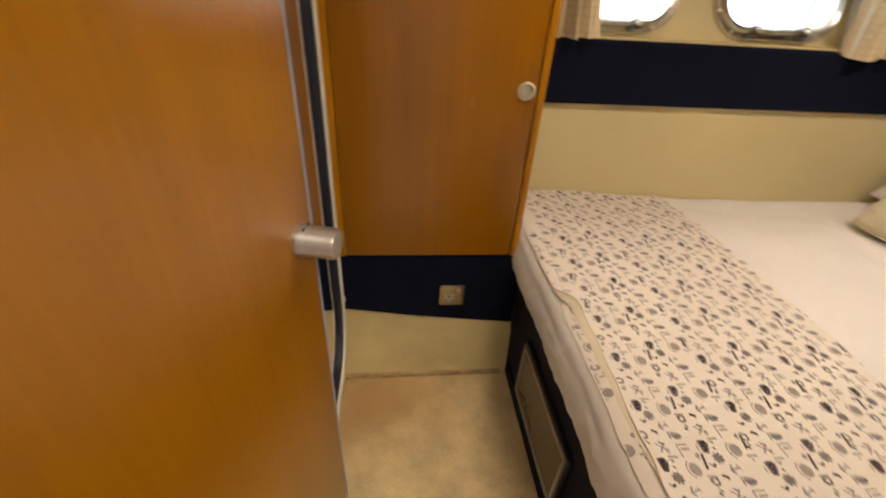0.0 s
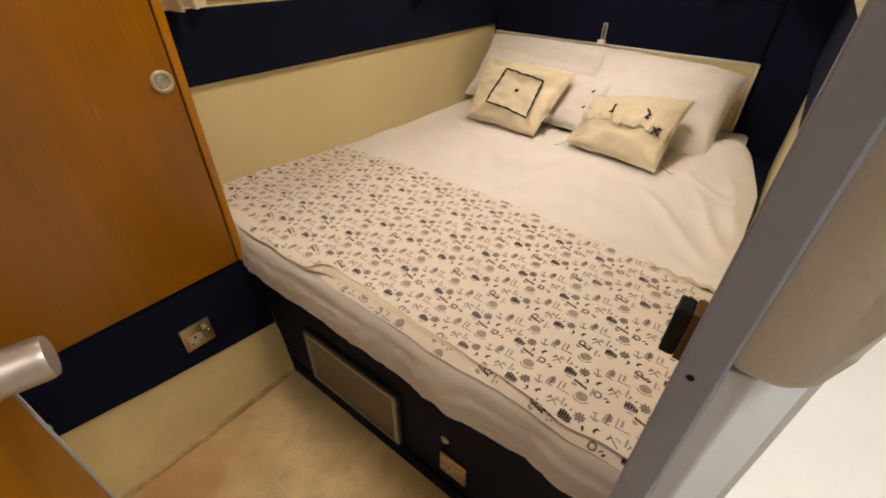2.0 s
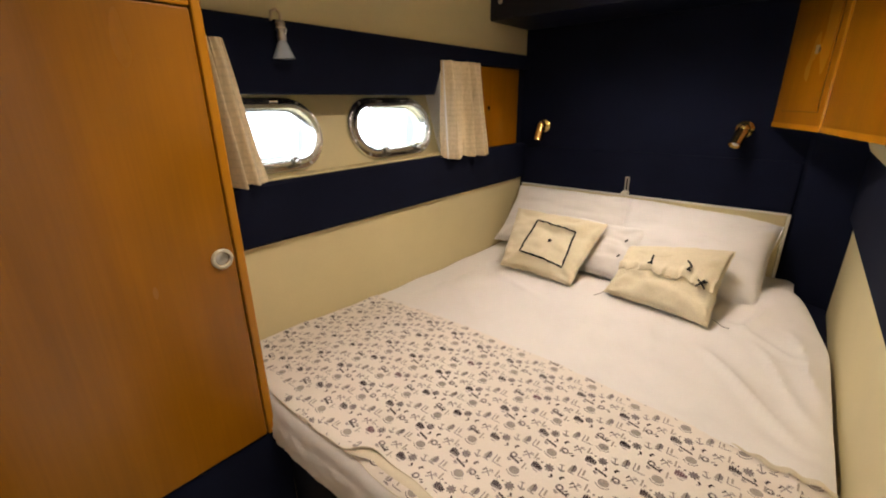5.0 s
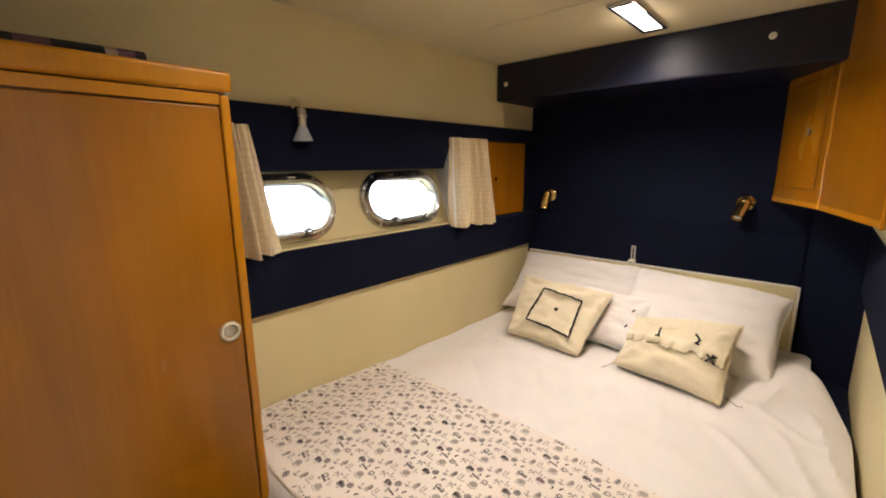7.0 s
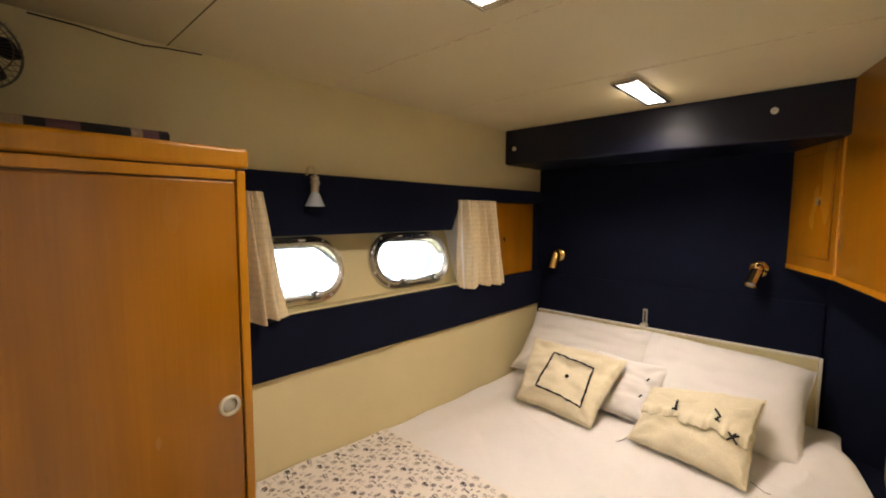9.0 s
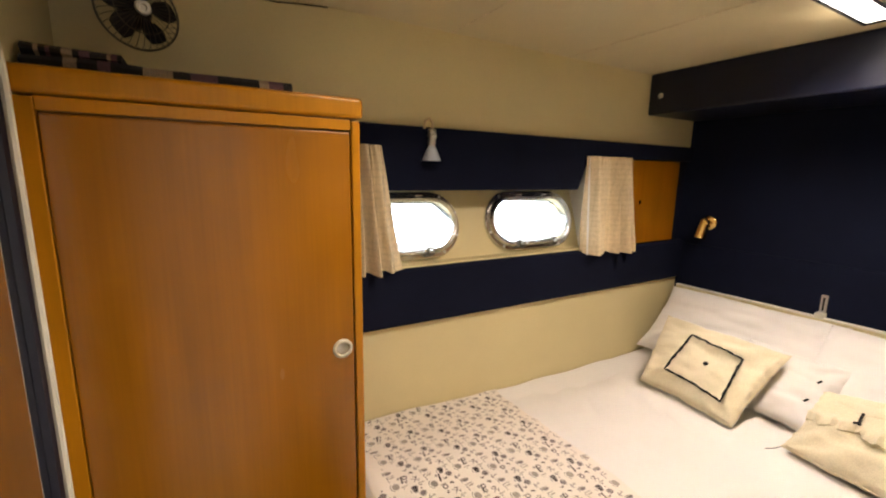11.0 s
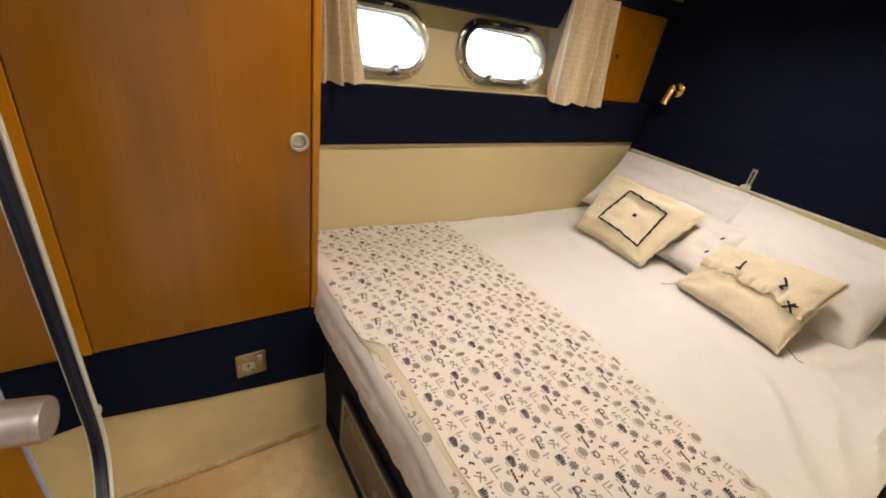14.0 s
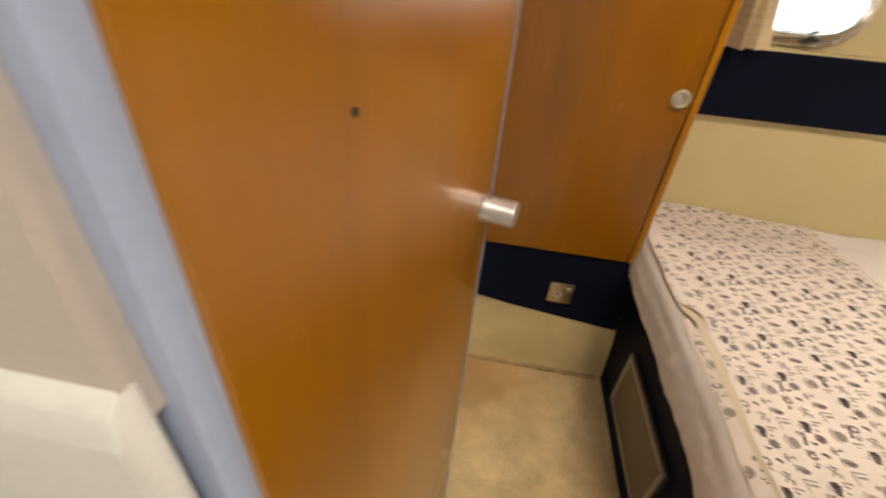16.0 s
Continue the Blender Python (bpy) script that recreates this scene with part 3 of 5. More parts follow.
# ---- bed ----
R = 0.045


def near_edge(x):
    """The open side of the bedding; it draws in towards the pillows."""
    return -1.112 if x < 1.15 else -1.112 + 0.10 * min(1.0, (x - 1.15) / 0.4) ** 1.5


CREASES = ((0.62, -1.06, 0.98, -0.78, 0.007), (0.70, -1.08, 1.12, -0.90, 0.006), (0.85, -1.08, 1.25, -1.00, 0.006), (0.72, -0.45, 1.02, -0.50, 0.003), (1.02, -1.05, 1.20, -0.80, 0.005), (0.66, -0.20, 0.90, 0.10, 0.0025), (0.80, -0.70, 1.05, -0.62, 0.003), (0.95, -0.30, 1.08, 0.10, 0.003), (1.10, -0.88, 1.35, -0.93, 0.007))


def crease(x, y):
    """Ridges where the sheet is pulled."""
    z = 0.0
    for x0, y0, x1, y1, high in CREASES:
        dx, dy = x1 - x0, y1 - y0
        s = ((x - x0) * dx + (y - y0) * dy) / (dx * dx + dy * dy)
        if -0.1 < s < 1.1:
            d = ((x - x0) * dy - (y - y0) * dx) / math.hypot(dx, dy) + 0.006 * math.sin(s * 7)
            z += 1.9 * high * math.exp(-(d / 0.014) ** 2) * max(0.0, 1 - abs(2 * s - 1) ** 3)
    return z


def top_z(x, y):
    z = BED_Z + wobble(x, y, 3.0, 0.008) + wobble(x, y, 9.0, 0.003, 4.0)
    if x > 0.6:
        z += crease(x, y)
        z += wobble(x * 0.35 + y * 0.6, y * 1.6 - x * 1.3, 7.0, 0.006, 2.0)
    k = min(1.0, max(0.0, (y + 0.35) / 0.65))
    z += 0.008 * k * k * (3 - 2 * k) * (1 - 0.9 * min(1.0, max(0.0, (x - 0.5) / 0.7)))
    k = min(1.0, max(0.0, (y + 0.08) / 0.38))
    z -= (0.034 + 0.026 * min(1.0, max(0.0, (x - 0.3) / 0.5))) * k * k * (3 - 2 * k)
    z += 0.045 * math.exp(-((x - 1.45) / 0.12) ** 2 - ((y + 0.96) / 0.09) ** 2)
    edge = y - near_edge(x)
    if edge < 0.05:
        z -= 0.022 * (1 - edge / 0.05) ** 2
    return z


def fold(q, y, lift=0.0):
    """A point of the bedding: q metres from the start of the foot's rounding towards the head; below that over the edge and down."""
    arc = R * math.pi / 2
    shift = wobble(0.0, y, 5.0, 0.014, 7.0) + wobble(0.0, y, 17.0, 0.007, 9.0) + wobble(q * 6, y, 34.0, 0.004, 2.0)
    if q >= 0:
        x = R + q
        return Vector((x, y, top_z(x, y) + lift))
    zt = top_z(R, y)
    if q >= -arc:
        a = -q / R
        return Vector((R - (R + lift) * math.sin(a) + shift * a * 0.5, y, zt - R + (R + lift) * math.cos(a)))
    d = -q - arc
    return Vector((0.0 - lift + shift * 0.8 + wobble(d * 9, y + d, 26.0, 0.005, 5.0) - 0.42 * d + 4.6 * d * d, y, zt - R - d + 0.25 * shift))


def bedding():
    rows = []
    arc = R * math.pi / 2
    qs = [1.70 - 1.70 * i / 130 for i in range(131)] + [-arc * k / 7 for k in range(1, 8)] + [-arc - 0.125 * k / 14 for k in range(1, 15)]
    for q in qs:
        row = []
        x = max(0.0, R + q)
        lo = near_edge(x)
        for k in range(111):
            y = lo + (Y_HULL - 0.004 - lo) * k / 110
            if q < 0:
                y = min(y, -0.005 + max(0.0, 0.32 * (1 + q / 0.06)))
            p = fold(q, y)
            if k == 0:
                p.z -= 0.07
                p.y += 0.010
            row.append(p)
        rows.append(row)
    return sheet_mesh(rows)


bed = thing("bed", "double berth with white sheets on a navy locker base", "bed")
part("base", box(0.032, 1.74, Y_NEAR + 0.004, Y_HULL - 0.004, 0.0, 0.497, bevel=0.004), M["navy_vinyl"], bed)
part("mattress", box(0.06, 1.72, -0.90, Y_HULL - 0.02, 0.498, 0.528, bevel=0.012), M["sheet"], bed)
part("sheet", bedding(), M["sheet"], bed, "white cotton sheet, lightly creased", smooth=True)
part("kick_strip", box(0.024, 0.031, -1.09, -0.05, 0.002, 0.06, bevel=0.002), M["navy"], bed)
locker = part("locker_door", box(0.022, 0.0315, -0.565, -0.190, 0.080, 0.300, bevel=0.004), M["navy_gloss"], bed, "navy locker door with a grey inset panel")
lf = bmesh.new()
for a in ((-0.560, -0.195, 0.085, 0.099), (-0.560, -0.195, 0.281, 0.295), (-0.560, -0.546, 0.099, 0.281), (-0.209, -0.195, 0.099, 0.281)):
    box(0.014, 0.0215, *a, bevel=0.003, bm=lf)
part("locker_frame", lf, M["smoke_frame"], locker, "dull bronze raised frame")
part("locker_panel", box(0.018, 0.0218, -0.544, -0.211, 0.101, 0.279), M["smoke"], locker, "smoky grey-brown panel")

# ---- printed runner folded double across the foot ----
runner = thing("bed_runner", "cream cotton runner printed with nautical motifs, folded double over the foot", "bed runner")


def runner_end(y):
    return 0.602 - 0.045 + 0.045 * min(1.0, max(0.0, y / 0.3)) - 0.062 * min(1.0, max(0.0, (-y - 0.5) / 0.5)) + wobble(0, y, 14, 0.005, 3) + wobble(0, y, 60, 0.002, 6)


def lower_start(y):
    return -0.028 + wobble(0, y, 8, 0.007, 11) - 0.008 * max(0, -y - 0.3)


def upper_start(y):
    k = min(1.0, max(0.0, (-y - 0.27) / 0.10))
    k = k * k * (3 - 2 * k)
    return lower_start(y) + 0.004 + 0.034 * k * (1 - 0.55 * min(1.0, max(0.0, (-y - 0.42) / 0.5))) + wobble(0, y, 12, 0.006, 5)


def fold_bump(q, y):
    """The upper layer lifts a little where it is folded back."""
    s = q - upper_start(y)
    return 0.0025 * math.exp(-(s / 0.025) ** 2) + 0.010 * math.exp(-((y + 0.33) / 0.035) ** 2 - (s / 0.05) ** 2)


def cloth(start, stop, lift, n=44, m=120, y0=-1.102, y1=None):
    rows = []
    y1 = Y_HULL - 0.006 if y1 is None else y1
    for i in range(n + 1):
        row = []
        for k in range(m + 1):
            y = y0 + (y1 - y0) * k / m
            q = start(y) + (stop(y) - start(y)) * i / n
            if q < 0.0:
                y = min(y, -0.006 + max(0.0, 0.32 * (1 + q / 0.06)))
            row.append(fold(q, y, lift(q, y)))
        rows.append(row)
    b = sheet_mesh(rows)
    return b


def upper_lift(q, y):
    ruck = 0.0
    if y < -0.86:
        k = min(1.0, (-y - 0.86) / 0.10)
        e = runner_end(y) - q
        ruck = k * (0.010 * math.exp(-((e - 0.022) / 0.018) ** 2) + 0.008 * math.exp(-((y + 1.035 + 0.12 * (e - 0.05)) / 0.012) ** 2) * math.exp(-((e - 0.06) / 0.07) ** 2))
    return 0.0042 + fold_bump(q, y) + ruck


part("lower_layer", cloth(lower_start, lambda y: lower_start(y) + 0.16, lambda q, y: 0.0022, 14, 150), M["runner"], runner, smooth=True)
part("upper_layer", cloth(upper_start, runner_end, upper_lift), M["runner"], runner, smooth=True)


def reverse_start(y):
    w = min(1.0, max(0.0, (-y - 0.27) / 0.06)) * min(1.0, max(0.0, (y + 0.80) / 0.35))
    return upper_start(y) - 0.019 * w


part("turned_edge", cloth(reverse_start, lambda y: upper_start(y) + 0.006, lambda q, y: 0.0032 + 0.6 * fold_bump(q, y), 8, 60, -0.82, -0.265), M["runner_back"], runner, "plain cream reverse of the turned edge", smooth=True)


def corner_back(y):
    k = min(1.0, max(0.0, (-y - 0.93) / 0.05))
    return runner_end(y) - 0.004 - 0.022 * k + wobble(0, y, 40, 0.004, 8)


part("turned_corner", cloth(corner_back, lambda y: runner_end(y) + 0.001, lambda q, y: upper_lift(q, y) + 0.004 + 0.003 * math.sin(y * 140), 5, 40, -1.098, -0.925), M["runner_back"], runner, "plain cream reverse of the rucked corner", smooth=True)


def hem(start, lift, r):
    pts = []
    for k in range(161):
        y = -1.10 + (1.075) * k / 160
        pts.append(fold(start(y), y, lift(start(y), y)))
    return tube(pts, r, 6)


part("hem", hem(upper_start, upper_lift, 0.0010), M["runner_back"], runner, "cream stitched hem", smooth=True)
part("hem", hem(lower_start, lambda q, y: 0.002, 0.0009), M["runner_back"], runner, "cream stitched hem", smooth=True)


def prints(start, stop, lift, seed):
    """A repeat of printed shells, wheels, discs, ships, anchors and rope ladders, lying on the cloth."""
    rng = random.Random(seed)
    b = bmesh.new()
    tilt = radians(8)
    ct, st = math.cos(tilt), math.sin(tilt)

    def poly(c, pts, ink):
        """pts run to the right (towards the near side) and up (towards the pillows)."""
        vs = []
        for u, v in pts:
            q, y = c[0] + v * ct + u * st, c[1] - u * ct + v * st
            if q < start(y) + 0.001 or q > stop(y) - 0.001 or y < -1.098 or y > (Y_HULL - 0.008 if q > 0.01 else -0.02):
                return
            vs.append(fold(q, y, lift(q, y) + 0.0007))
        f = b.faces.new([b.verts.new(p) for p in vs])
        f.material_index = ink

    def bar(c, u0, v0, u1, v1, w, ink):
        d = math.hypot(u1 - u0, v1 - v0)
        w *= 1.45
        nx, ny = -(v1 - v0) / d * w, (u1 - u0) / d * w
        poly(c, [(u0 + nx, v0 + ny), (u1 + nx, v1 + ny), (u1 - nx, v1 - ny), (u0 - nx, v0 - ny)], ink)

    def ring(c, r0, r1, ink, n=10, gap=1.0, squash=1.0, a0=0.0, turn=math.tau):
        for k in range(n):
            a, d = a0 + k * turn / n, a0 + (k + gap) * turn / n
            pts = [(r1 * math.cos(a), squash * r1 * math.sin(a)), (r1 * math.cos(d), squash * r1 * math.sin(d))]
            pts += [(r0 * math.cos(d), squash * r0 * math.sin(d)), (r0 * math.cos(a), squash * r0 * math.sin(a))] if r0 else [(0, 0)]
            poly(c, pts, ink)

    def shell(c, ink):
        for k in range(5):
            u, hi = -0.0105 + 0.0045 * k, (0.0105, 0.0125, 0.0105, 0.0072, 0.0038)[k]
            poly(c, [(u, -0.0024 - 0.0004 * k), (u + 0.0039, -0.0028 - 0.0004 * k), (u + 0.0052, hi * 0.55), (u + 0.0048, hi * 0.86), (u + 0.0022, hi), (u + 0.0010, hi * 0.5)], ink)
        poly(c, [(-0.0115, -0.0032), (0.0135, -0.0052), (0.009, -0.0068), (-0.008, -0.0055)], ink)
        bar(c, -0.006, 0.0155, -0.003, 0.0215, 0.0007, 1)
        bar(c, -0.003, 0.0215, -0.0005, 0.0185, 0.0006, 1)
        bar(c, 0.005, 0.015, 0.009, 0.0175, 0.0010, 0)
        bar(c, -0.004, -0.0105, 0.006, -0.0125, 0.0007, 1)

    def wheel(c):
        ring(c, 0.0, 0.0058, 1, 10)
        ring(c, 0.0060, 0.0072, 0, 12)
        ring(c, 0.0, 0.0016, 0, 6)
        for k in range(8):
            a = k * math.pi / 4 + 0.2
            bar(c, 0.007 * math.cos(a), 0.007 * math.sin(a), 0.0100 * math.cos(a), 0.0100 * math.sin(a), 0.0009, 0)
        bar(c, 0.008, -0.012, 0.011, -0.019, 0.0014, 0)
        bar(c, 0.011, -0.019, 0.005, -0.0225, 0.0009, 1)

    def disc(c):
        ring(c, 0.0, 0.0098, 3, 14, 1.0, 0.86)
        ring(c, 0.0088, 0.0108, 1, 14, 0.92, 0.86)
        ring(c, 0.0, 0.0030, 1, 8, 1.0, 0.86)
        ring(c, 0.0052, 0.0068, 1, 10, 0.8, 0.86)
        ring(c, 0.0142, 0.0158, 0, 6, 0.9, 0.9, math.radians(200), math.radians(130))

    def ladder(c):
        for k in range(4):
            bar(c, -0.010 + 0.0062 * k, 0.0055 - 0.0022 * k, -0.0045 + 0.0062 * k, 0.0005 - 0.0022 * k, 0.0015, 0)
        bar(c, -0.012, -0.002, -0.003, -0.0065, 0.0010, 1)
        bar(c, -0.012, -0.005, -0.006, -0.009, 0.0008, 1)

    def anchor(c):
        bar(c, 0.002, -0.009, -0.001, 0.009, 0.0008, 1)
        bar(c, -0.007, -0.003, 0.002, -0.009, 0.0010, 1)
        bar(c, 0.008, -0.004, 0.002, -0.009, 0.0010, 1)
        bar(c, -0.006, 0.006, 0.004, 0.008, 0.0007, 3)

    def ship(c):
        poly(c, [(-0.0095, -0.005), (-0.002, -0.008), (0.0005, 0.011), (-0.004, 0.009)], 3)
        poly(c, [(-0.0015, -0.007), (0.0055, -0.004), (0.0065, 0.006), (0.0015, 0.0115)], 1)
        bar(c, -0.0095, -0.009, 0.004, -0.0115, 0.0009, 1)
        bar(c, -0.0020, -0.009, 0.0010, 0.012, 0.0006, 0)

    def corner(c):
        bar(c, -0.008, 0.012, -0.011, -0.008, 0.0007, 1)
        bar(c, -0.011, -0.008, 0.011, -0.0105, 0.0007, 1)
        poly(c, [(-0.0045, -0.004), (-0.0005, -0.0045), (0.001, 0.010), (-0.003, 0.0105)], 3)

    def buoy(c):
        ring(c, 0.0040, 0.0078, 1, 12, 1.0)
        ring(c, 0.0040, 0.0079, 0, 5, 0.45, 1.0, 0.4)

    def bird(c):
        poly(c, [(-0.005, -0.001), (0.001, 0.0065), (0.0065, 0.003), (0.001, 0.0005), (-0.001, -0.006)], 0)

    def cross(c):
        bar(c, -0.008, -0.009, 0.009, 0.008, 0.0008, 1)
        bar(c, -0.007, 0.008, 0.008, -0.008, 0.0008, 1)
        bar(c, -0.010, -0.001, -0.004, 0.006, 0.0009, 0)
        for k in range(3):
            bar(c, 0.002 + 0.003 * k, 0.006 - 0.002 * k, 0.006 + 0.003 * k, 0.009 - 0.002 * k, 0.0006, 1)

    def pennant(c):
        poly(c, [(-0.004, -0.004), (0.001, -0.004), (0.004, 0.001), (-0.001, 0.001)], 0)
        bar(c, -0.008, 0.001, -0.0015, 0.0045, 0.0008, 0)

    def strokes(c):
        bar(c, -0.001, -0.009, 0.0015, 0.008, 0.0012, 3)
        poly(c, [(0.004, -0.004), (0.0075, -0.006), (0.008, -0.002)], 0)

    motifs = ((wheel, 0.014, -0.0215), (anchor, 0.030, -0.0405), (ship, 0.040, -0.0610), (corner, 0.042, -0.0850), (disc, 0.052, -0.0090), (ladder, 0.075, 0.0060),
              (buoy, -0.016, -0.058), (bird, 0.006, -0.0520), (cross, 0.006, -0.0800), (pennant, -0.018, -0.077), (strokes, 0.073, -0.0200), (strokes, 0.024, 0.0130))
    for i in range(-3, 10):
        for j in range(-12, 7):
            q = 0.277 - R + (i - 3) * 0.0885 + 0.009 * j
            y = -0.94 + 0.11 * (j + 7) - 0.006 * (i - 3) + (0.018 if (i - 3) % 2 else -0.018)
            c = (q + rng.uniform(-0.0015, 0.0015), y + rng.uniform(-0.0015, 0.0015))
            shell(c, 0 if rng.random() < 0.94 else 2)
            for draw, dx, dy in motifs:
                draw((c[0] + dx + rng.uniform(-0.001, 0.001), c[1] + dy + rng.uniform(-0.001, 0.001)))
    return b


inks = [M["ink_dark"], M["ink_grey"], M["ink_red"], M["ink_light"]]
tagged(part("print", prints(upper_start, runner_end, upper_lift, 3), inks, runner, "grey and dark boats, wheels and anchors"), kind="stuff")
tagged(part("print", prints(lower_start, lambda y: lower_start(y) + 0.05, lambda q, y: 0.0022, 5), inks, runner, "grey printed motifs"), kind="stuff")

# ---- headboard and its clip ----
headboard = thing("headboard", "low cream vinyl headboard with a pale edge", "headboard")
part("panel", box(X_HEAD - 0.040, X_HEAD - 0.015, -0.922, Y_HULL - 0.03, 0.48, 0.832, bevel=0.005), M["cream"], headboard)
part("end_trim", box(X_HEAD - 0.044, X_HEAD - 0.015, -0.934, -0.9225, 0.48, 0.836, bevel=0.003), M["plastic"], headboard, "ivory end trim")
part("top_bead", box(X_HEAD - 0.042, X_HEAD - 0.015, -0.922, Y_HULL - 0.03, 0.8325, 0.838, bevel=0.002), M["plastic"], headboard, "ivory top bead")
clip = thing("hasp", "small steel hasp above the headboard", "hasp")
part("plate", box(X_HEAD - 0.020, X_HEAD - 0.0145, -0.296, -0.274, 0.85, 0.925, bevel=0.003), M["steel"], clip)
part("catch", box(X_HEAD - 0.050, X_HEAD - 0.014, -0.300, -0.270, 0.8385, 0.855, bevel=0.003), M["plastic"], clip, "ivory catch")
part("slot", box(X_HEAD - 0.0215, X_HEAD - 0.0202, -0.288, -0.282, 0.862, 0.915), M["black"], clip)


# ---- pillows and cushions ----
def pillow_mesh(w, h, thick, seed, crease=0.006, n=44, corner=0.105, quad=None):
    """A stuffed case: pinched corners, wrinkled faces; x across, y up, z out. quad: the four corners' x, y where the case is pulled askew."""
    b = bmesh.new()
    for side in (1, -1):
        rows = []
        for i in range(n + 1):
            row = []
            for j in range(n + 1):
                u, v = 2 * i / n - 1, 2 * j / n - 1
                full = ((1 - abs(u) ** 2.6) * (1 - abs(v) ** 2.6)) ** 0.42
                x, y = case_xy(w, h, u, v, seed, corner, quad)
                edge = 1 - max(abs(u), abs(v)) ** 6
                wr = wobble(u * 1.3, v * 1.7, 1.5, crease * 1.2, seed + side) + wobble(u * 0.8, v * 1.4, 3.4, crease * 0.8, seed + 2)
                # pulled folds that run in from the corners
                for cu, cv in ((-1, -1), (1, -1), (1, 1), (-1, 1)):
                    du, dv = u - cu, v - cv
                    r = math.hypot(du, dv)
                    wr += crease * 0.55 * math.sin(7.0 * math.atan2(dv, du) + seed + cu) * math.exp(-((r - 0.45) / 0.35) ** 2)
                z = side * (thick / 2 * full + 0.0015) + wr * edge
                row.append((x, y, z))
            rows.append(row)
        sheet_mesh(rows, b)
    bmesh.ops.remove_doubles(b, verts=b.verts, dist=0.0032)
    return b


def case_xy(w, h, u, v, seed, corner=0.105, quad=None):
    """Where the point u, v of a case (-1 to 1) lies across and up, with a slack, wavy edge."""
    uu, vv = u * (1 - corner * (1 - v * v)), v * (1 - corner * (1 - u * u))
    if quad:
        k = [(1 - uu) * (1 - vv) / 4, (1 + uu) * (1 - vv) / 4, (1 + uu) * (1 + vv) / 4, (1 - uu) * (1 + vv) / 4]
        x, y = sum(a * p[0] for a, p in zip(k, quad)), sum(a * p[1] for a, p in zip(k, quad))
    else:
        x, y = w / 2 * uu, h / 2 * vv
    slack = 0.004 if quad else 0.002
    return x + wobble(u, v, 1.7, 0.006, seed) + wobble(u, v, 7.0, slack, seed + 3), y + wobble(u, v, 1.7, 0.006, seed + 5) + wobble(u, v, 7.0, slack, seed + 9)


def askew(bl, br, tr, tl):
    """The pose of a cushion by its four corners, and those corners across and up in it."""
    pts = [Vector(p) for p in (bl, br, tr, tl)]
    mid = sum(pts, Vector()) / 4
    xv = (pts[1] + pts[2] - pts[0] - pts[3]).normalized()
    yv = pts[2] + pts[3] - pts[0] - pts[1]
    yv = (yv - xv * yv.dot(xv)).normalized()
    m = Matrix((xv, yv, xv.cross(yv))).transposed().to_4x4()
    m.translation = mid
    return m, [((p - mid).dot(xv), (p - mid).dot(yv)) for p in pts]


def standing(bottom, top, across, w, h):
    """Pose of a cushion whose bottom and top edge middles and sideways direction are given."""
    bo, to = Vector(bottom), Vector(top)
    yv = (to - bo).normalized()
    xv = Vector(across)
    xv = (xv - yv * xv.dot(yv)).normalized()
    zv = xv.cross(yv)
    m = Matrix((xv, yv, zv)).transposed().to_4x4()
    m.translation = (bo + to) / 2
    return m


def face_z(w, h, thick, u, v):
    return thick / 2 * ((1 - abs(u) ** 2.6) * (1 - abs(v) ** 2.6)) ** 0.42


def pillow(name, label, cat, mat, w, h, thick, m, seed, crease, group="", piping=None, quad=None, corner=0.105):
    th = thing(name, label, cat, group, at=m)
    ob = part("case", pillow_mesh(w, h, thick, seed, crease, corner=corner, quad=quad), mat, None, smooth=True)
    ob.parent = th
    pts = []
    for k in range(120):
        a = math.tau * k / 120
        c, s = math.cos(a), math.sin(a)
        r = 1 / max(abs(c), abs(s))
        pts.append((*case_xy(w, h, c * r, s * r, seed, corner, quad), 0))
    ob = part("seam", tube(pts, 0.0026, 6, closed=True), piping or mat, None, smooth=True)
    ob.parent = th
    return th


pillow("pillow", "plump white cotton pillow leaning against the headboard", "pillow", M["sheet"], 0.67, 0.36, 0.15, standing((1.50, -0.055, 0.600), (1.70, -0.055, 0.800), (0, -1, 0), 0, 0), 21, 0.009, "bed pillows", corner=0.06)
pillow("pillow", "white cotton pillow by the corner column, creased at its side", "pillow", M["sheet"], 0.58, 0.42, 0.16, standing((1.37, -0.62, 0.60), (1.67, -0.63, 0.80), (0.05, -1, -0.03), 0, 0), 33, 0.010, "bed pillows", corner=0.06)
small = pillow("cushion", "white cotton cushion with dark ties, half hidden between pillows", "cushion", M["sheet"], 0.32, 0.28, 0.09, standing((1.27, -0.34, 0.590), (1.47, -0.34, 0.755), (0, -1, -0.05), 0, 0), 45, 0.008, "scatter cushions")
for u, v in ((-0.55, 0.25), (-0.5, -0.35)):
    ob = part("tie", tube([(0.15 * u * -1, 0.13 * v, 0.040), (0.15 * u * -1 + 0.008, 0.13 * v + 0.012, 0.041)], 0.0035, 6), M["stitch"], None, "black wool tie")
    ob.parent = small

sq_at, sq_quad = askew((1.115, 0.018, 0.590), (1.095, -0.315, 0.590), (1.37, -0.350, 0.780), (1.37, 0.088, 0.794))
SQ_T = 0.095
square = pillow("cushion", "cream linen cushion with a black stitched square", "cushion", M["linen"], 0, 0, SQ_T, sq_at, 5, 0.013, "scatter cushions", quad=sq_quad, corner=0.05)


def on_case(quad, thick, seed, u, v, lift):
    x, y = case_xy(0, 0, u, v, seed, 0.05, quad)
    return (x, y, face_z(0, 0, thick, u, v) + lift)


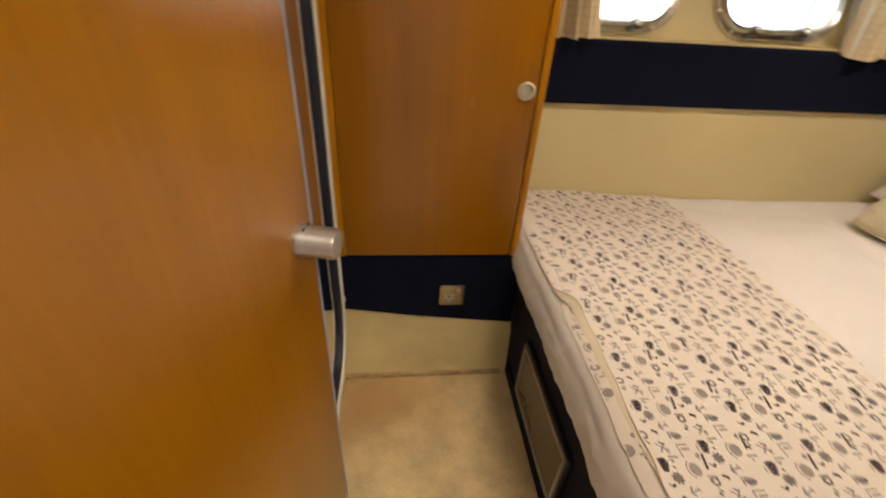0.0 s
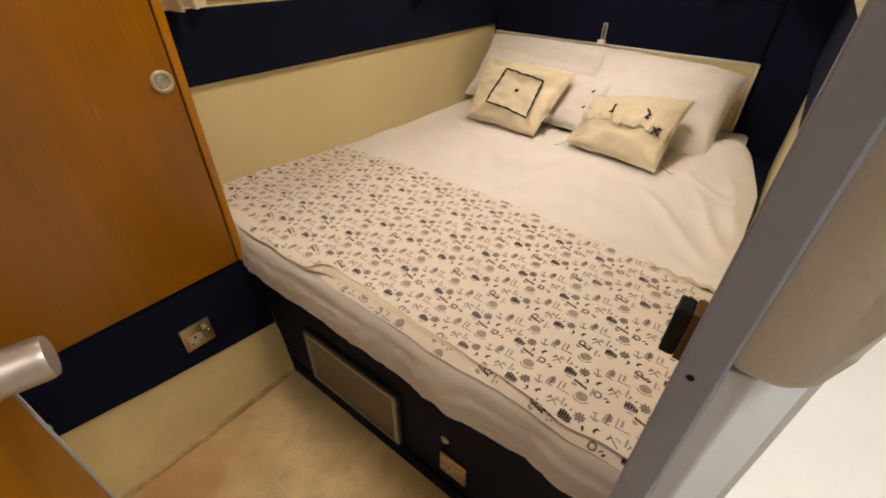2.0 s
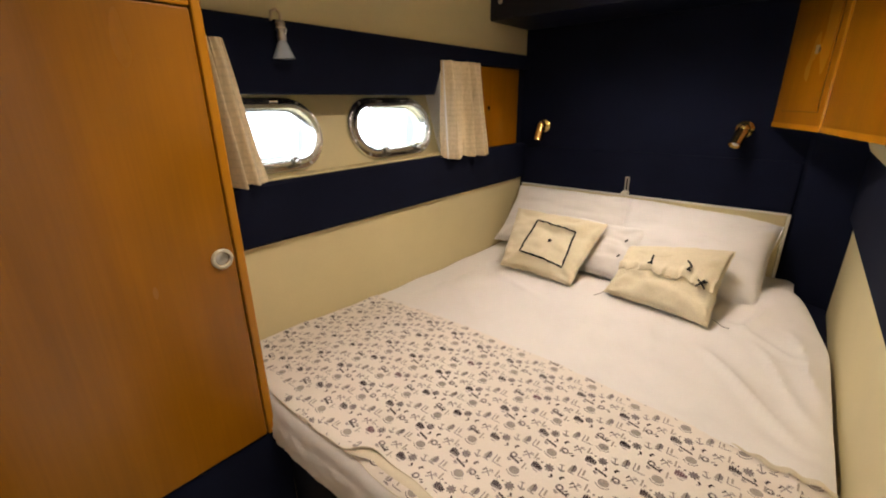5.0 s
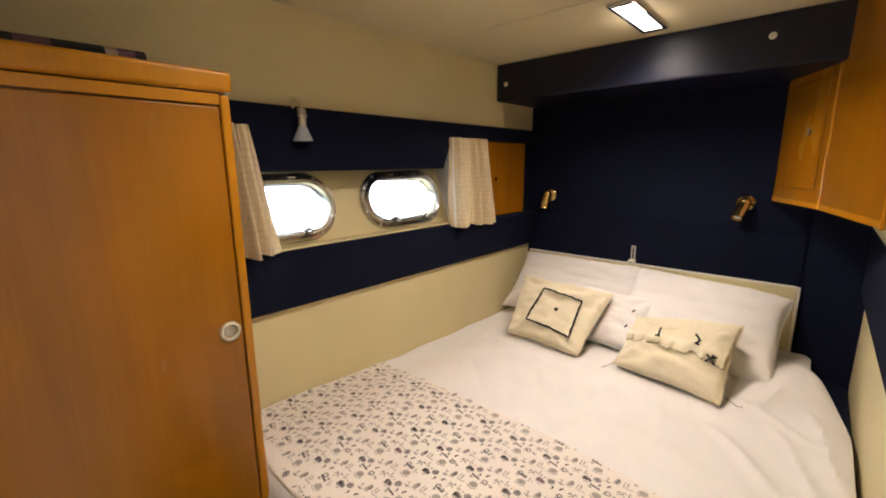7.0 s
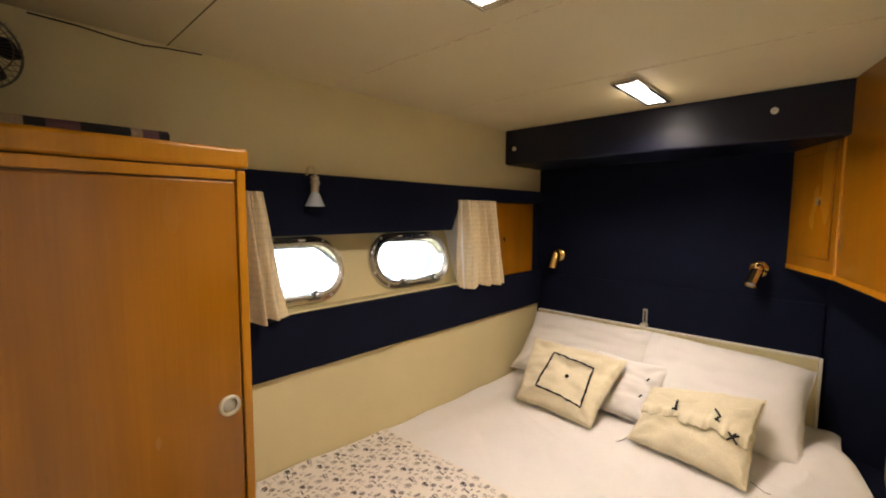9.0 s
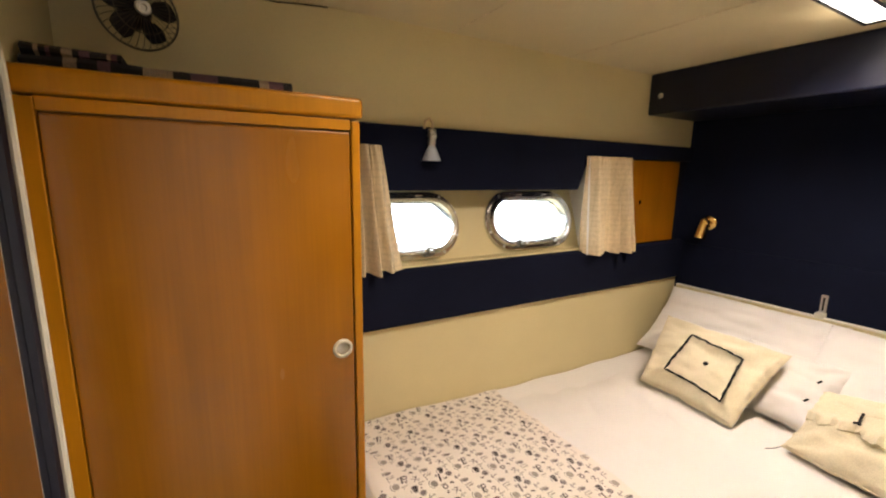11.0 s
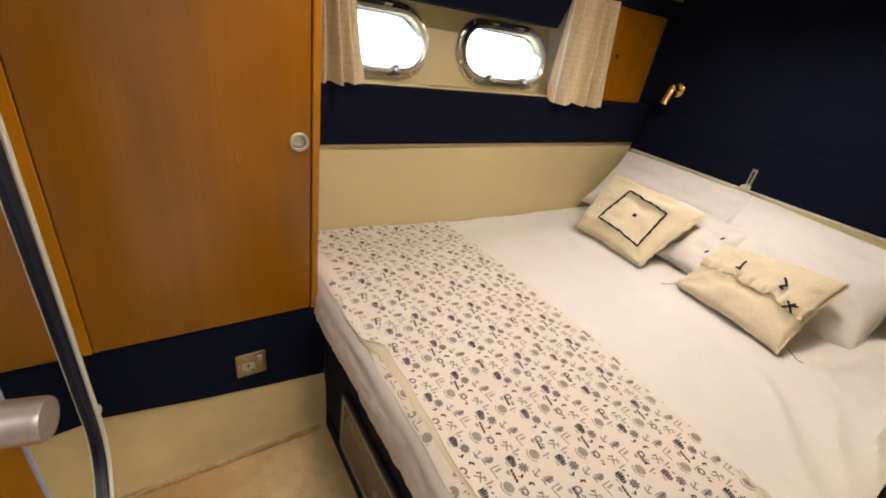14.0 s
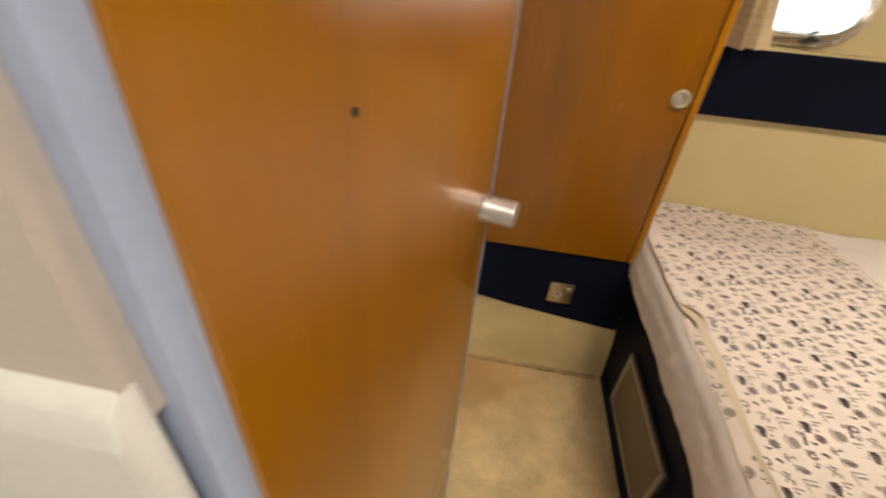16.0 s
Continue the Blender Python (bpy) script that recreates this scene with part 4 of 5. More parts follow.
line = []
stitch = ((-0.31, 0.50), (0.64, 0.37), (0.73, -0.72), (-0.46, -0.63))
for (u0, v0), (u1, v1) in zip(stitch, stitch[1:] + stitch[:1]):
    for k in range(14):
        line.append(on_case(sq_quad, SQ_T, 5, u0 + (u1 - u0) * k / 14, v0 + (v1 - v0) * k / 14 + wobble(k, u0, 0.9, 0.012), 0.012))
ob = part("stitched_square", tube(line, [0.0030 + 0.0009 * (k % 3) for k in range(len(line))], 6, closed=True), M["stitch"], None, "black wool chain stitch", smooth=True)
ob.parent = square
ob = part("stitched_dot", lathe([(0.0085, 0.0), (0.007, 0.004), (0.0, 0.006)], Matrix.Translation(on_case(sq_quad, SQ_T, 5, 0.17, -0.10, 0.008)), 12), M["stitch"], None, "black wool knot", smooth=True)
ob.parent = square

tied_at, tied_quad = askew((1.125, -0.442, 0.590), (1.065, -0.797, 0.590), (1.37, -0.802, 0.757), (1.33, -0.455, 0.718))
TI_T = 0.092
tied = pillow("cushion", "cream linen cushion with a gathered flap and black ties", "cushion", M["linen"], 0, 0, TI_T, tied_at, 14, 0.012, "scatter cushions", quad=tied_quad, corner=0.05)


def flap():
    """The upper cloth, gathered along its lower edge into a puffed, scalloped roll."""
    rows = []
    n = 60
    for i in range(n + 1):
        u = -0.97 + 1.94 * i / n
        row = []
        stop = -0.14 - 0.09 * (u + 0.77) / 1.7 - 0.10 * abs(math.sin(u * 4.4 + 1.2)) + 0.03 * math.sin(u * 19)
        for k in range(19):
            f = k / 16
            v = 0.97 + (stop - 0.97) * min(f, 1.0)
            roll = 0.016 * math.exp(-((f - 0.88) / 0.14) ** 2)
            ruck = (0.0035 * math.sin(u * 31 + f * 2.0) + 0.003 * math.sin(u * 53 + 1.0)) * min(1.0, f) ** 3
            x, y, z = on_case(tied_quad, TI_T, 14, u, v, 0.005 + roll + ruck + wobble(u * 2, f * 2, 2.0, 0.004, 3) * f)
            if f > 1.0:
                z -= 0.10 * (f - 1.0)
                y += 0.03 * (f - 1.0)
            row.append((x, y, z))
        rows.append(row)
    return sheet_mesh(rows)


ob = part("flap", flap(), M["linen"], None, smooth=True)
ob.parent = tied
for u, v, strands in ((-0.28, 0.12, (((0, 0.022), (0.002, -0.018)), ((-0.008, -0.018), (0.006, -0.016)))),
                      (0.47, 0.08, (((-0.012, 0.024), (0.006, 0.0)), ((0.006, 0.0), (-0.005, -0.018)), ((-0.006, -0.014), (0.006, -0.020)))),
                      (0.76, -0.30, (((-0.014, 0.018), (0.012, -0.016)), ((0.014, 0.014), (-0.016, -0.010)), ((-0.003, -0.002), (0.004, 0.020))))):
    x, y, z = on_case(tied_quad, TI_T, 14, u, v, 0.024)
    b = bmesh.new()
    for (a0, b0), (a1, b1) in strands:
        tube([(x + a0, y + b0, z), (x + (a0 + a1) / 2, y + (b0 + b1) / 2, z + 0.003), (x + a1, y + b1, z - 0.002)], 0.0034, 6, bm=b)
    ob = part("tie", b, M["stitch"], None, "black wool tie", smooth=True)
    ob.parent = tied


to_tied = tied_at.inverted()
for strand in (((1.140, -0.450, 0.596), (1.108, -0.432, 0.585), (1.085, -0.418, 0.583)), ((1.115, -0.800, 0.597), (1.104, -0.835, 0.585), (1.108, -0.850, 0.584))):
    ob = part("tie", tube([to_tied @ Vector(p) for p in strand], 0.0011, 6), M["stitch"], None, "thin black tie lying on the sheet", smooth=True)
    ob.parent = tied


# ---- portholes ----
def oval_loft(cx, cz, steps):
    """Rings of ovals given as (width, height, y)."""
    b = bmesh.new()
    rings = [[b.verts.new((x, y, z)) for x, z in stadium(cx, cz, w, h, 16)] for w, h, y in steps]
    n = len(rings[0])
    for q, s in zip(rings, rings[1:]):
        for i in range(n):
            b.faces.new((q[i], q[(i + 1) % n], s[(i + 1) % n], s[i]))
    return b


for i, (cx, cz) in enumerate(PORTS):
    port = thing("window_%d" % (i + 1), "oval opening porthole with a polished chrome frame", "porthole", "portholes", "structure")
    tilt = Matrix.Translation((cx, Y_REC, cz)) @ pose(0, 0, 0, -14) @ Matrix.Translation((-cx, -Y_REC, -cz))
    port.matrix_world = tilt
    fr = part("window_frame", oval_loft(cx, cz, [(0.452, 0.236, Y_REC - 0.001), (0.450, 0.234, Y_REC - 0.010), (0.442, 0.226, Y_REC - 0.014), (0.424, 0.200, Y_REC - 0.014), (0.418, 0.194, Y_REC - 0.026), (0.408, 0.184, Y_REC - 0.030), (0.386, 0.162, Y_REC - 0.026), (0.374, 0.150, Y_REC - 0.012), (0.370, 0.146, Y_REC + 0.013)]), M["chrome"], port, smooth=True)
    pane = part("pane", prism(stadium(cx, cz, 0.372, 0.148), Y_REC + 0.010, Y_REC + 0.017, "y"), M["glass"], port)
    pane.visible_shadow = False
    part("opening_bar", tube([(cx - 0.105, Y_REC - 0.030, cz - 0.092), (cx + 0.105, Y_REC - 0.030, cz - 0.092)], 0.006, 10), M["chrome"], port, smooth=True)
    for dx in (-0.085, 0.085):
        lug = part("dog", box(cx + dx - 0.012, cx + dx + 0.012, Y_REC - 0.042, Y_REC - 0.012, cz - 0.108, cz - 0.076, bevel=0.005), M["wire"], port, smooth=True)
        part("thumb_screw", lathe([(0.0, -0.004), (0.007, -0.004), (0.007, 0.010), (0.005, 0.013), (0.0, 0.013)], pose(cx + dx, Y_REC - 0.043, cz - 0.092, 90), 14), M["steel"], lug, smooth=True)
        part("hinge", lathe([(0.0, -0.014), (0.008, -0.014), (0.008, 0.014), (0.0, 0.014)], pose(cx + dx * 0.75, Y_REC - 0.024, cz + 0.104, 0, 90), 12), M["chrome"], port, smooth=True)
    for k in range(8):
        a = math.tau * (k + 0.5) / 8
        sx = cx + (0.112 if math.cos(a) > 0 else -0.112) + 0.105 * math.cos(a)
        part("screw", lathe([(0.0055, 0.0), (0.0045, 0.002), (0.0, 0.0025)], pose(sx, Y_REC - 0.014, cz + 0.105 * math.sin(a), 90), 10), M["steel"], fr, smooth=True)


# ---- curtains ----
def curtain_mesh(x0, x1, z0, z1, y, folds, seed, flare=0.0, n=110, m=30):
    """Gathered cloth: a few uneven folds that start at the heading, open downwards and wander, with a crumpled hem."""
    rows = []
    for k in range(m + 1):
        f = k / m
        row = []
        for i in range(n + 1):
            u = i / n
            w = u + 0.07 * math.sin(u * 6.3 + seed) + 0.03 * math.sin(u * 15 + f * 1.6 + seed * 2)
            a = w * math.tau * folds + 0.9 * math.sin(f * 2.2 + seed + u * 4)
            deep = (0.019 + 0.016 * f) * (0.75 + 0.45 * math.sin(u * 9 + seed))
            yy = y + deep * (math.sin(a) + 0.35 * math.sin(2 * a + 0.8)) + wobble(u * 5, f * 2, 2, 0.006, seed) * f + 0.003 * math.sin(u * 90) * max(0.0, 1 - f * 5) - 0.012 * f
            x = x0 + (x1 - x0) * (u * (1 + flare * f) + f * 0.02) + 0.003 * math.cos(a)
            row.append((x, yy, z1 + (z0 - z1) * f + wobble(u, 0, 5, 0.006, seed) * f + 0.003 * math.sin(a) * f))
        rows.append(row)
    return sheet_mesh(rows)


for label, x0, x1, folds, seed, flare in (("beige woven curtain drawn back beside the wardrobe", 0.030, 0.170, 3, 3.0, 0.40), ("beige woven curtain hanging beside the wooden panel", 1.042, 1.305, 4, 8.0, 0.22)):
    cur = thing("curtain", label, "curtain", "porthole curtains")
    part("cloth", curtain_mesh(x0, x1, 1.045 if x0 > 1 else 1.066, 1.442, Y_HULL - 0.040, folds, seed, flare), M["curtain_cloth"], cur, smooth=True)
    y = Y_HULL - 0.040
    if x0 > 1:
        part("lining_edge", tube([(x0 - 0.003, y - 0.004, 1.44), (x0 + 0.004, y - 0.010, 1.25), (x0 + 0.012, y - 0.016, 1.046)], 0.004, 6), M["sheet"], cur, "white lining edge", smooth=True)

side = thing("side_panel", "honey-varnished wooden locker panel beside the bed head", "panel")
part("board", box(1.255, 1.700, Y_HULL - 0.012, Y_HULL + 0.011, 1.062, 1.436, bevel=0.003), M["wood"], side)
part("finger_pull", lathe([(0.010, 0.0), (0.010, 0.003), (0.006, 0.005), (0.0, 0.005)], pose(1.42, Y_HULL - 0.012, 1.25, 90), 14), M["brass"], side, "small brass pull", smooth=True)

# ---- corner cabinet over the bed ----
cabinet = thing("corner_cabinet", "honey-varnished wall cabinet in the corner above the bed", "cabinet")
CA, CB, CC = Vector((X_HEAD - 0.002, -0.800)), Vector((1.470, -0.945)), Vector((1.005, -1.067))
ZB = 1.178
part("body", prism([CA, CB, CC, Vector((1.72, Y_NEAR + 0.002)), Vector((X_HEAD - 0.002, Y_NEAR + 0.002))], ZB, Z_CEIL - 0.002, "z", bevel=0.003), M["wood"], cabinet)


def on_face(p, q, s0, s1, z0, z1, out, thick, bevel=0.002):
    """A board on the upright face from p to q, s metres along it."""
    d = (q - p).normalized()
    nrm = Vector((d.y, -d.x))
    if nrm.x > 0:
        nrm = -nrm
    a, c = p + d * s0 + nrm * out, p + d * s1 + nrm * out
    return prism([a, c, c + nrm * thick, a + nrm * thick], z0, z1, "z", bevel=bevel)


La, Lc = (CB - CA).length, (CC - CB).length
cd = part("door", on_face(CA, CB, 0.05, La - 0.045, 1.235, 1.60, 0.0, 0.004), M["wood"], cabinet)
part("door_gap", on_face(CA, CB, 0.0488, La - 0.0438, 1.2338, 1.6012, 0.0002, 0.0012, 0.0), M["black"], cabinet)
d = (CB - CA).normalized()
kp = CA + d * (La * 0.645)
part("keyhole_plate", lathe([(0.010, 0.0), (0.010, 0.003), (0.0, 0.004)], pose(kp.x, kp.y, 1.428, 90, 0, math.degrees(math.atan2(-d.y, -d.x)) + 180) @ pose(0, 0, 0.004), 14), M["wire"], cd, "small dark escutcheon", smooth=True)
part("key", box(-0.004, 0.004, -0.011, 0.016, 0.004, 0.014, bevel=0.002), M["steel"], cd, "small steel key").matrix_world = pose(kp.x, kp.y, 1.428, 90, 0, math.degrees(math.atan2(-d.y, -d.x)) + 180)
part("corner_bead", tube([(CB.x, CB.y, ZB), (CB.x, CB.y, Z_CEIL - 0.003)], 0.006, 8), M["wood_trim"], cabinet, smooth=True)
part("end_bead", tube([(CC.x + 0.006, CC.y + 0.004, ZB - 0.006), (CC.x + 0.006, CC.y + 0.004, Z_CEIL - 0.003)], 0.006, 8), M["wood_trim"], cabinet, smooth=True)
for p, q, ln in ((CA, CB, La), (CB, CC, Lc)):
    part("bottom_rail", on_face(p, q, 0.004, ln - 0.004, ZB - 0.004, ZB + 0.014, 0.0005, 0.003, 0.001), M["wood_trim"], cabinet)


# ---- lamps ----
def reading_lamp(at, aim, label):
    th = thing("reading_lamp", label, "lamp", "bed reading lamps")
    x, y, z = at
    part("wall_plate", lathe([(0.0, 0.0), (0.034, 0.0), (0.034, 0.006), (0.027, 0.013), (0.014, 0.017), (0.011, 0.036), (0.0, 0.037)], pose(x, y, z, 0, -90, 0)), M["brass"], th, smooth=True)
    elbow = Vector((x - 0.044, y, z))
    part("swivel", lathe([(0.0, -0.013), (0.009, -0.010), (0.013, 0.0), (0.009, 0.010), (0.0, 0.013)], Matrix.Translation(elbow), 16), M["brass"], th, smooth=True)
    turn = Vector(aim).normalized().to_track_quat("Z", "Y").to_matrix().to_4x4()
    m = Matrix.Translation(elbow) @ turn
    sh = part("shade", lathe([(0.0, -0.026), (0.014, -0.023), (0.022, -0.010), (0.023, 0.0), (0.021, 0.004), (0.023, 0.009), (0.0235, 0.066), (0.026, 0.073), (0.0225, 0.073), (0.021, 0.058), (0.0, 0.052)], m), M["brass"], th, smooth=True)
    part("bulb", lathe([(0.0, 0.053), (0.016, 0.057), (0.012, 0.068), (0.0, 0.070)], m, 14), M["frost"], sh, "unlit frosted bulb", smooth=True)


reading_lamp((X_HEAD - 0.001, 0.185, 1.155), (-0.20, 0.10, -0.95), "polished brass reading lamp turned aside on the navy bulkhead")
reading_lamp((X_HEAD - 0.001, -0.715, 1.160), (-0.55, 0.22, -0.85), "polished brass reading lamp turned down beside the corner cabinet")

spot = thing("clip_lamp", "small clear clip-on lamp hanging from the navy pelmet", "lamp")
SX, SY = 0.326, Y_HULL - 0.052
part("hook", tube([(SX - 0.012, SY + 0.026, 1.500), (SX - 0.013, SY + 0.018, 1.522), (SX - 0.004, SY + 0.006, 1.528), (SX + 0.004, SY, 1.516), (SX + 0.002, SY, 1.496)], 0.0045, 8), M["curtain"], spot, "tan hook", smooth=True)
part("body", lathe([(0.0, 0.050), (0.010, 0.050), (0.014, 0.044), (0.011, 0.036), (0.015, 0.030), (0.011, 0.022), (0.013, 0.012), (0.012, 0.0), (0.0, 0.0)], pose(SX, SY, 1.448), 18), M["steel"], spot, smooth=True)
part("shade", lathe([(0.010, 0.046), (0.014, 0.040), (0.030, 0.002), (0.031, 0.0), (0.028, 0.001), (0.012, 0.038), (0.0, 0.040)], pose(SX, SY, 1.402), 22), M["lamp_cone"], spot, "blue-grey glass cone shade", smooth=True)
part("arm", tube([(SX + 0.010, SY, 1.488), (SX + 0.018, SY, 1.476), (SX + 0.010, SY, 1.462)], 0.003, 6), M["chrome"], spot, smooth=True)

LY0, LY1 = -0.472, -0.388
for lamp_x in LAMPS_X:
    light = thing("ceiling_light", "rectangular lit ceiling lamp in a chrome frame", "ceiling light", "ceiling lights")
    LX0, LX1 = lamp_x - 0.177, lamp_x + 0.177
    b = bmesh.new()
    for q in ((LX0, LX1, LY0, LY0 + 0.012), (LX0, LX1, LY1 - 0.012, LY1), (LX0, LX0 + 0.022, LY0 + 0.012, LY1 - 0.012), (LX1 - 0.022, LX1, LY0 + 0.012, LY1 - 0.012)):
        box(*q, 1.788, Z_CEIL, bevel=0.003, bm=b)
    part("frame", b, M["chrome"], light)
    part("diffuser", box(LX0 + 0.022, LX1 - 0.022, LY0 + 0.012, LY1 - 0.012, 1.7905, 1.7985, bevel=0.002), M["lit"], light)
for y, z in ((0.262, 1.705), (-0.764, 1.730)):
    but = thing("soffit_button", "small round white press stud on the navy soffit", "stud", "soffit studs")
    part("stud", lathe([(0.011, 0.0), (0.011, 0.003), (0.007, 0.006), (0.0, 0.006)], pose(1.43, y, z, 0, -90, 0), 16), M["plastic"], but, smooth=True)
    part("stud_centre", lathe([(0.004, 0.006), (0.004, 0.0075), (0.0, 0.0075)], pose(1.43, y, z, 0, -90, 0), 10), M["steel"], but)


# ---- sockets ----
def socket(m, label):
    th = thing("power_socket", label, "socket", "power sockets", at=m)

    def sub(name, bm, mat, lab="", parent=None):
        ob = part(name, bm, mat, None, lab, smooth=True)
        ob.parent = parent or th
        return ob

    plate = sub("plate", box(-0.040, 0.040, -0.008, 0.0, -0.040, 0.040, bevel=0.004), M["brass_dull"])
    for sx, sz in ((-0.030, 0), (0.030, 0)):
        sub("screw", lathe([(0.003, 0.0), (0.002, 0.001), (0.0, 0.001)], pose(sx, -0.008, sz, 90), 8), M["brass"], "brass screw", plate)
    sub("insert", box(-0.027, 0.009, -0.010, -0.0082, -0.027, 0.009, bevel=0.001), M["lock"], "ivory socket insert")
    sub("pin_hole", box(-0.0115, -0.0065, -0.0106, -0.0101, -0.004, 0.005), M["black"])
    for sx in (-0.011, 0.011):
        sub("pin_hole", box(sx - 0.0125, sx - 0.0055, -0.0106, -0.0101, -0.020, -0.016), M["black"])
    sub("rocker_switch", box(0.014, 0.029, -0.013, -0.0082, 0.012, 0.029, bevel=0.002), M["lock"], "ivory rocker switch")


socket(pose(-0.188, -0.0085, 0.330), "single dull brass power socket on the navy plinth")
socket(pose(0.0315, -0.735, 0.155, 0, 0, -90), "single dull brass power socket on the navy bed base")
but = thing("push_button", "small round steel push button on the bed base", "button")
part("ring", lathe([(0.012, 0.0), (0.012, 0.003), (0.008, 0.005), (0.0, 0.005)], pose(0.0315, -0.706, 0.252, 0, -90, 0), 16), M["steel"], but, smooth=True)
part("cap", lathe([(0.006, 0.005), (0.006, 0.007), (0.0, 0.0075)], pose(0.0315, -0.706, 0.252, 0, -90, 0), 12), M["plastic"], but, smooth=True)
ds = thing("door_stop", "round ivory door buffer on the partition", "door stop")
part("base", lathe([(0.016, 0.0), (0.016, 0.004), (0.013, 0.014), (0.009, 0.022), (0.0, 0.024)], pose(X_LEFT, -0.045, 0.345, 0, 90, 0), 18), M["plastic"], ds, smooth=True)

# ---- latch on the doorway ----
latch = thing("door_latch", "black latch keeper with a brass plate on the door jamb", "latch")
part("keeper", box(-0.070, -0.045, -1.0410, -1.0275, 0.897, 0.951, bevel=0.002), M["black"], latch)
part("plate", box(-0.0702, -0.045, -1.0560, -1.0412, 0.896, 0.952, bevel=0.001), M["bronze"], latch, "dark bronze plate")
seal = thing("edge_trim", "black rubber edge trim beside the doorway", "trim", kind="structure")
part("strip", prism([(0.007, -1.0762), (0.007, -1.066), (0.010, -1.063), (0.018, -1.063), (0.021, -1.066), (0.021, -1.0762)], 0.0, 1.73, "z"), M["black"], seal)
screw = thing("jamb_screw", "dark screw in the grey door jamb", "screw")
part("screw_head", lathe([(0.0035, 0.0), (0.003, 0.001), (0.0, 0.0014)], pose(-0.1042, -1.0585, 0.915, 0, -90, 0), 10), M["black"], screw)

# ---- on top of the wardrobe ----
fan = thing("fan", "small dark caged cabin fan hanging above the wardrobe", "fan", at=pose(-0.383, 0.18, 1.668, 0, 0, 18))


def fan_part(name, bm, mat, label="", parent=None):
    ob = part(name, bm, mat, None, label, smooth=True)
    ob.parent = parent or fan
    return ob


fan_part("motor", lathe([(0.0, 0.0), (0.022, 0.0), (0.026, 0.01), (0.026, 0.05), (0.018, 0.062), (0.0, 0.064)], pose(0, 0, 0, -90)), M["black"])
cage = fan_part("guard", tube([(0.070 * math.cos(k * math.tau / 32), 0, 0.070 * math.sin(k * math.tau / 32)) for k in range(32)], 0.0022, 6, closed=True), M["wire"], "thin wire guard")
fan_part("guard_ring", tube([(0.046 * math.cos(k * math.tau / 32), -0.032, 0.046 * math.sin(k * math.tau / 32)) for k in range(32)], 0.0012, 6, closed=True), M["wire"], "", cage)
for k in range(36):
    a = math.tau * k / 36
    c, s = math.cos(a), math.sin(a)
    fan_part("guard_wire", tube([(0.016 * c, -0.034, 0.016 * s), (0.045 * c, -0.032, 0.045 * s), (0.066 * c, -0.018, 0.066 * s), (0.070 * c, 0.006, 0.070 * s), (0.058 * c, 0.028, 0.058 * s)], 0.0006, 4), M["wire"], "", cage)
fan_part("badge", lathe([(0.006, 0.0), (0.013, 0.0), (0.0145, 0.003), (0.012, 0.006), (0.007, 0.006), (0.005, 0.002)], pose(0, -0.033, 0, 90), 20), M["steel"], "round steel badge ring", cage)
for k in range(5):
    a = math.tau * k / 5 + 0.2
    rows = []
    for i in range(7):
        r = 0.012 + 0.050 * i / 6
        row = []
        for j in range(5):
            w = (j / 4 - 0.5) * (0.55 + 0.5 * math.sin(i / 6 * math.pi))
            row.append((r * math.cos(a + w), -0.012 + 0.016 * (j / 4 - 0.5), r * math.sin(a + w)))
        rows.append(row)
    bl = sheet_mesh(rows)
    bmesh.ops.solidify(bl, geom=bl.faces[:], thickness=0.0012)
    fan_part("blade", bl, M["navy_gloss"])
fan_part("bracket", tube([(0, 0.04, 0.0), (0, 0.055, 0.05), (0, 0.05, 0.10), (0, 0.03, 0.131)], 0.007, 8), M["black"])
fan_part("bracket_base", lathe([(0.032, 0.0), (0.032, 0.006), (0.016, 0.014), (0.0, 0.015)], pose(0, 0.03, 0.1318, 180)), M["black"])

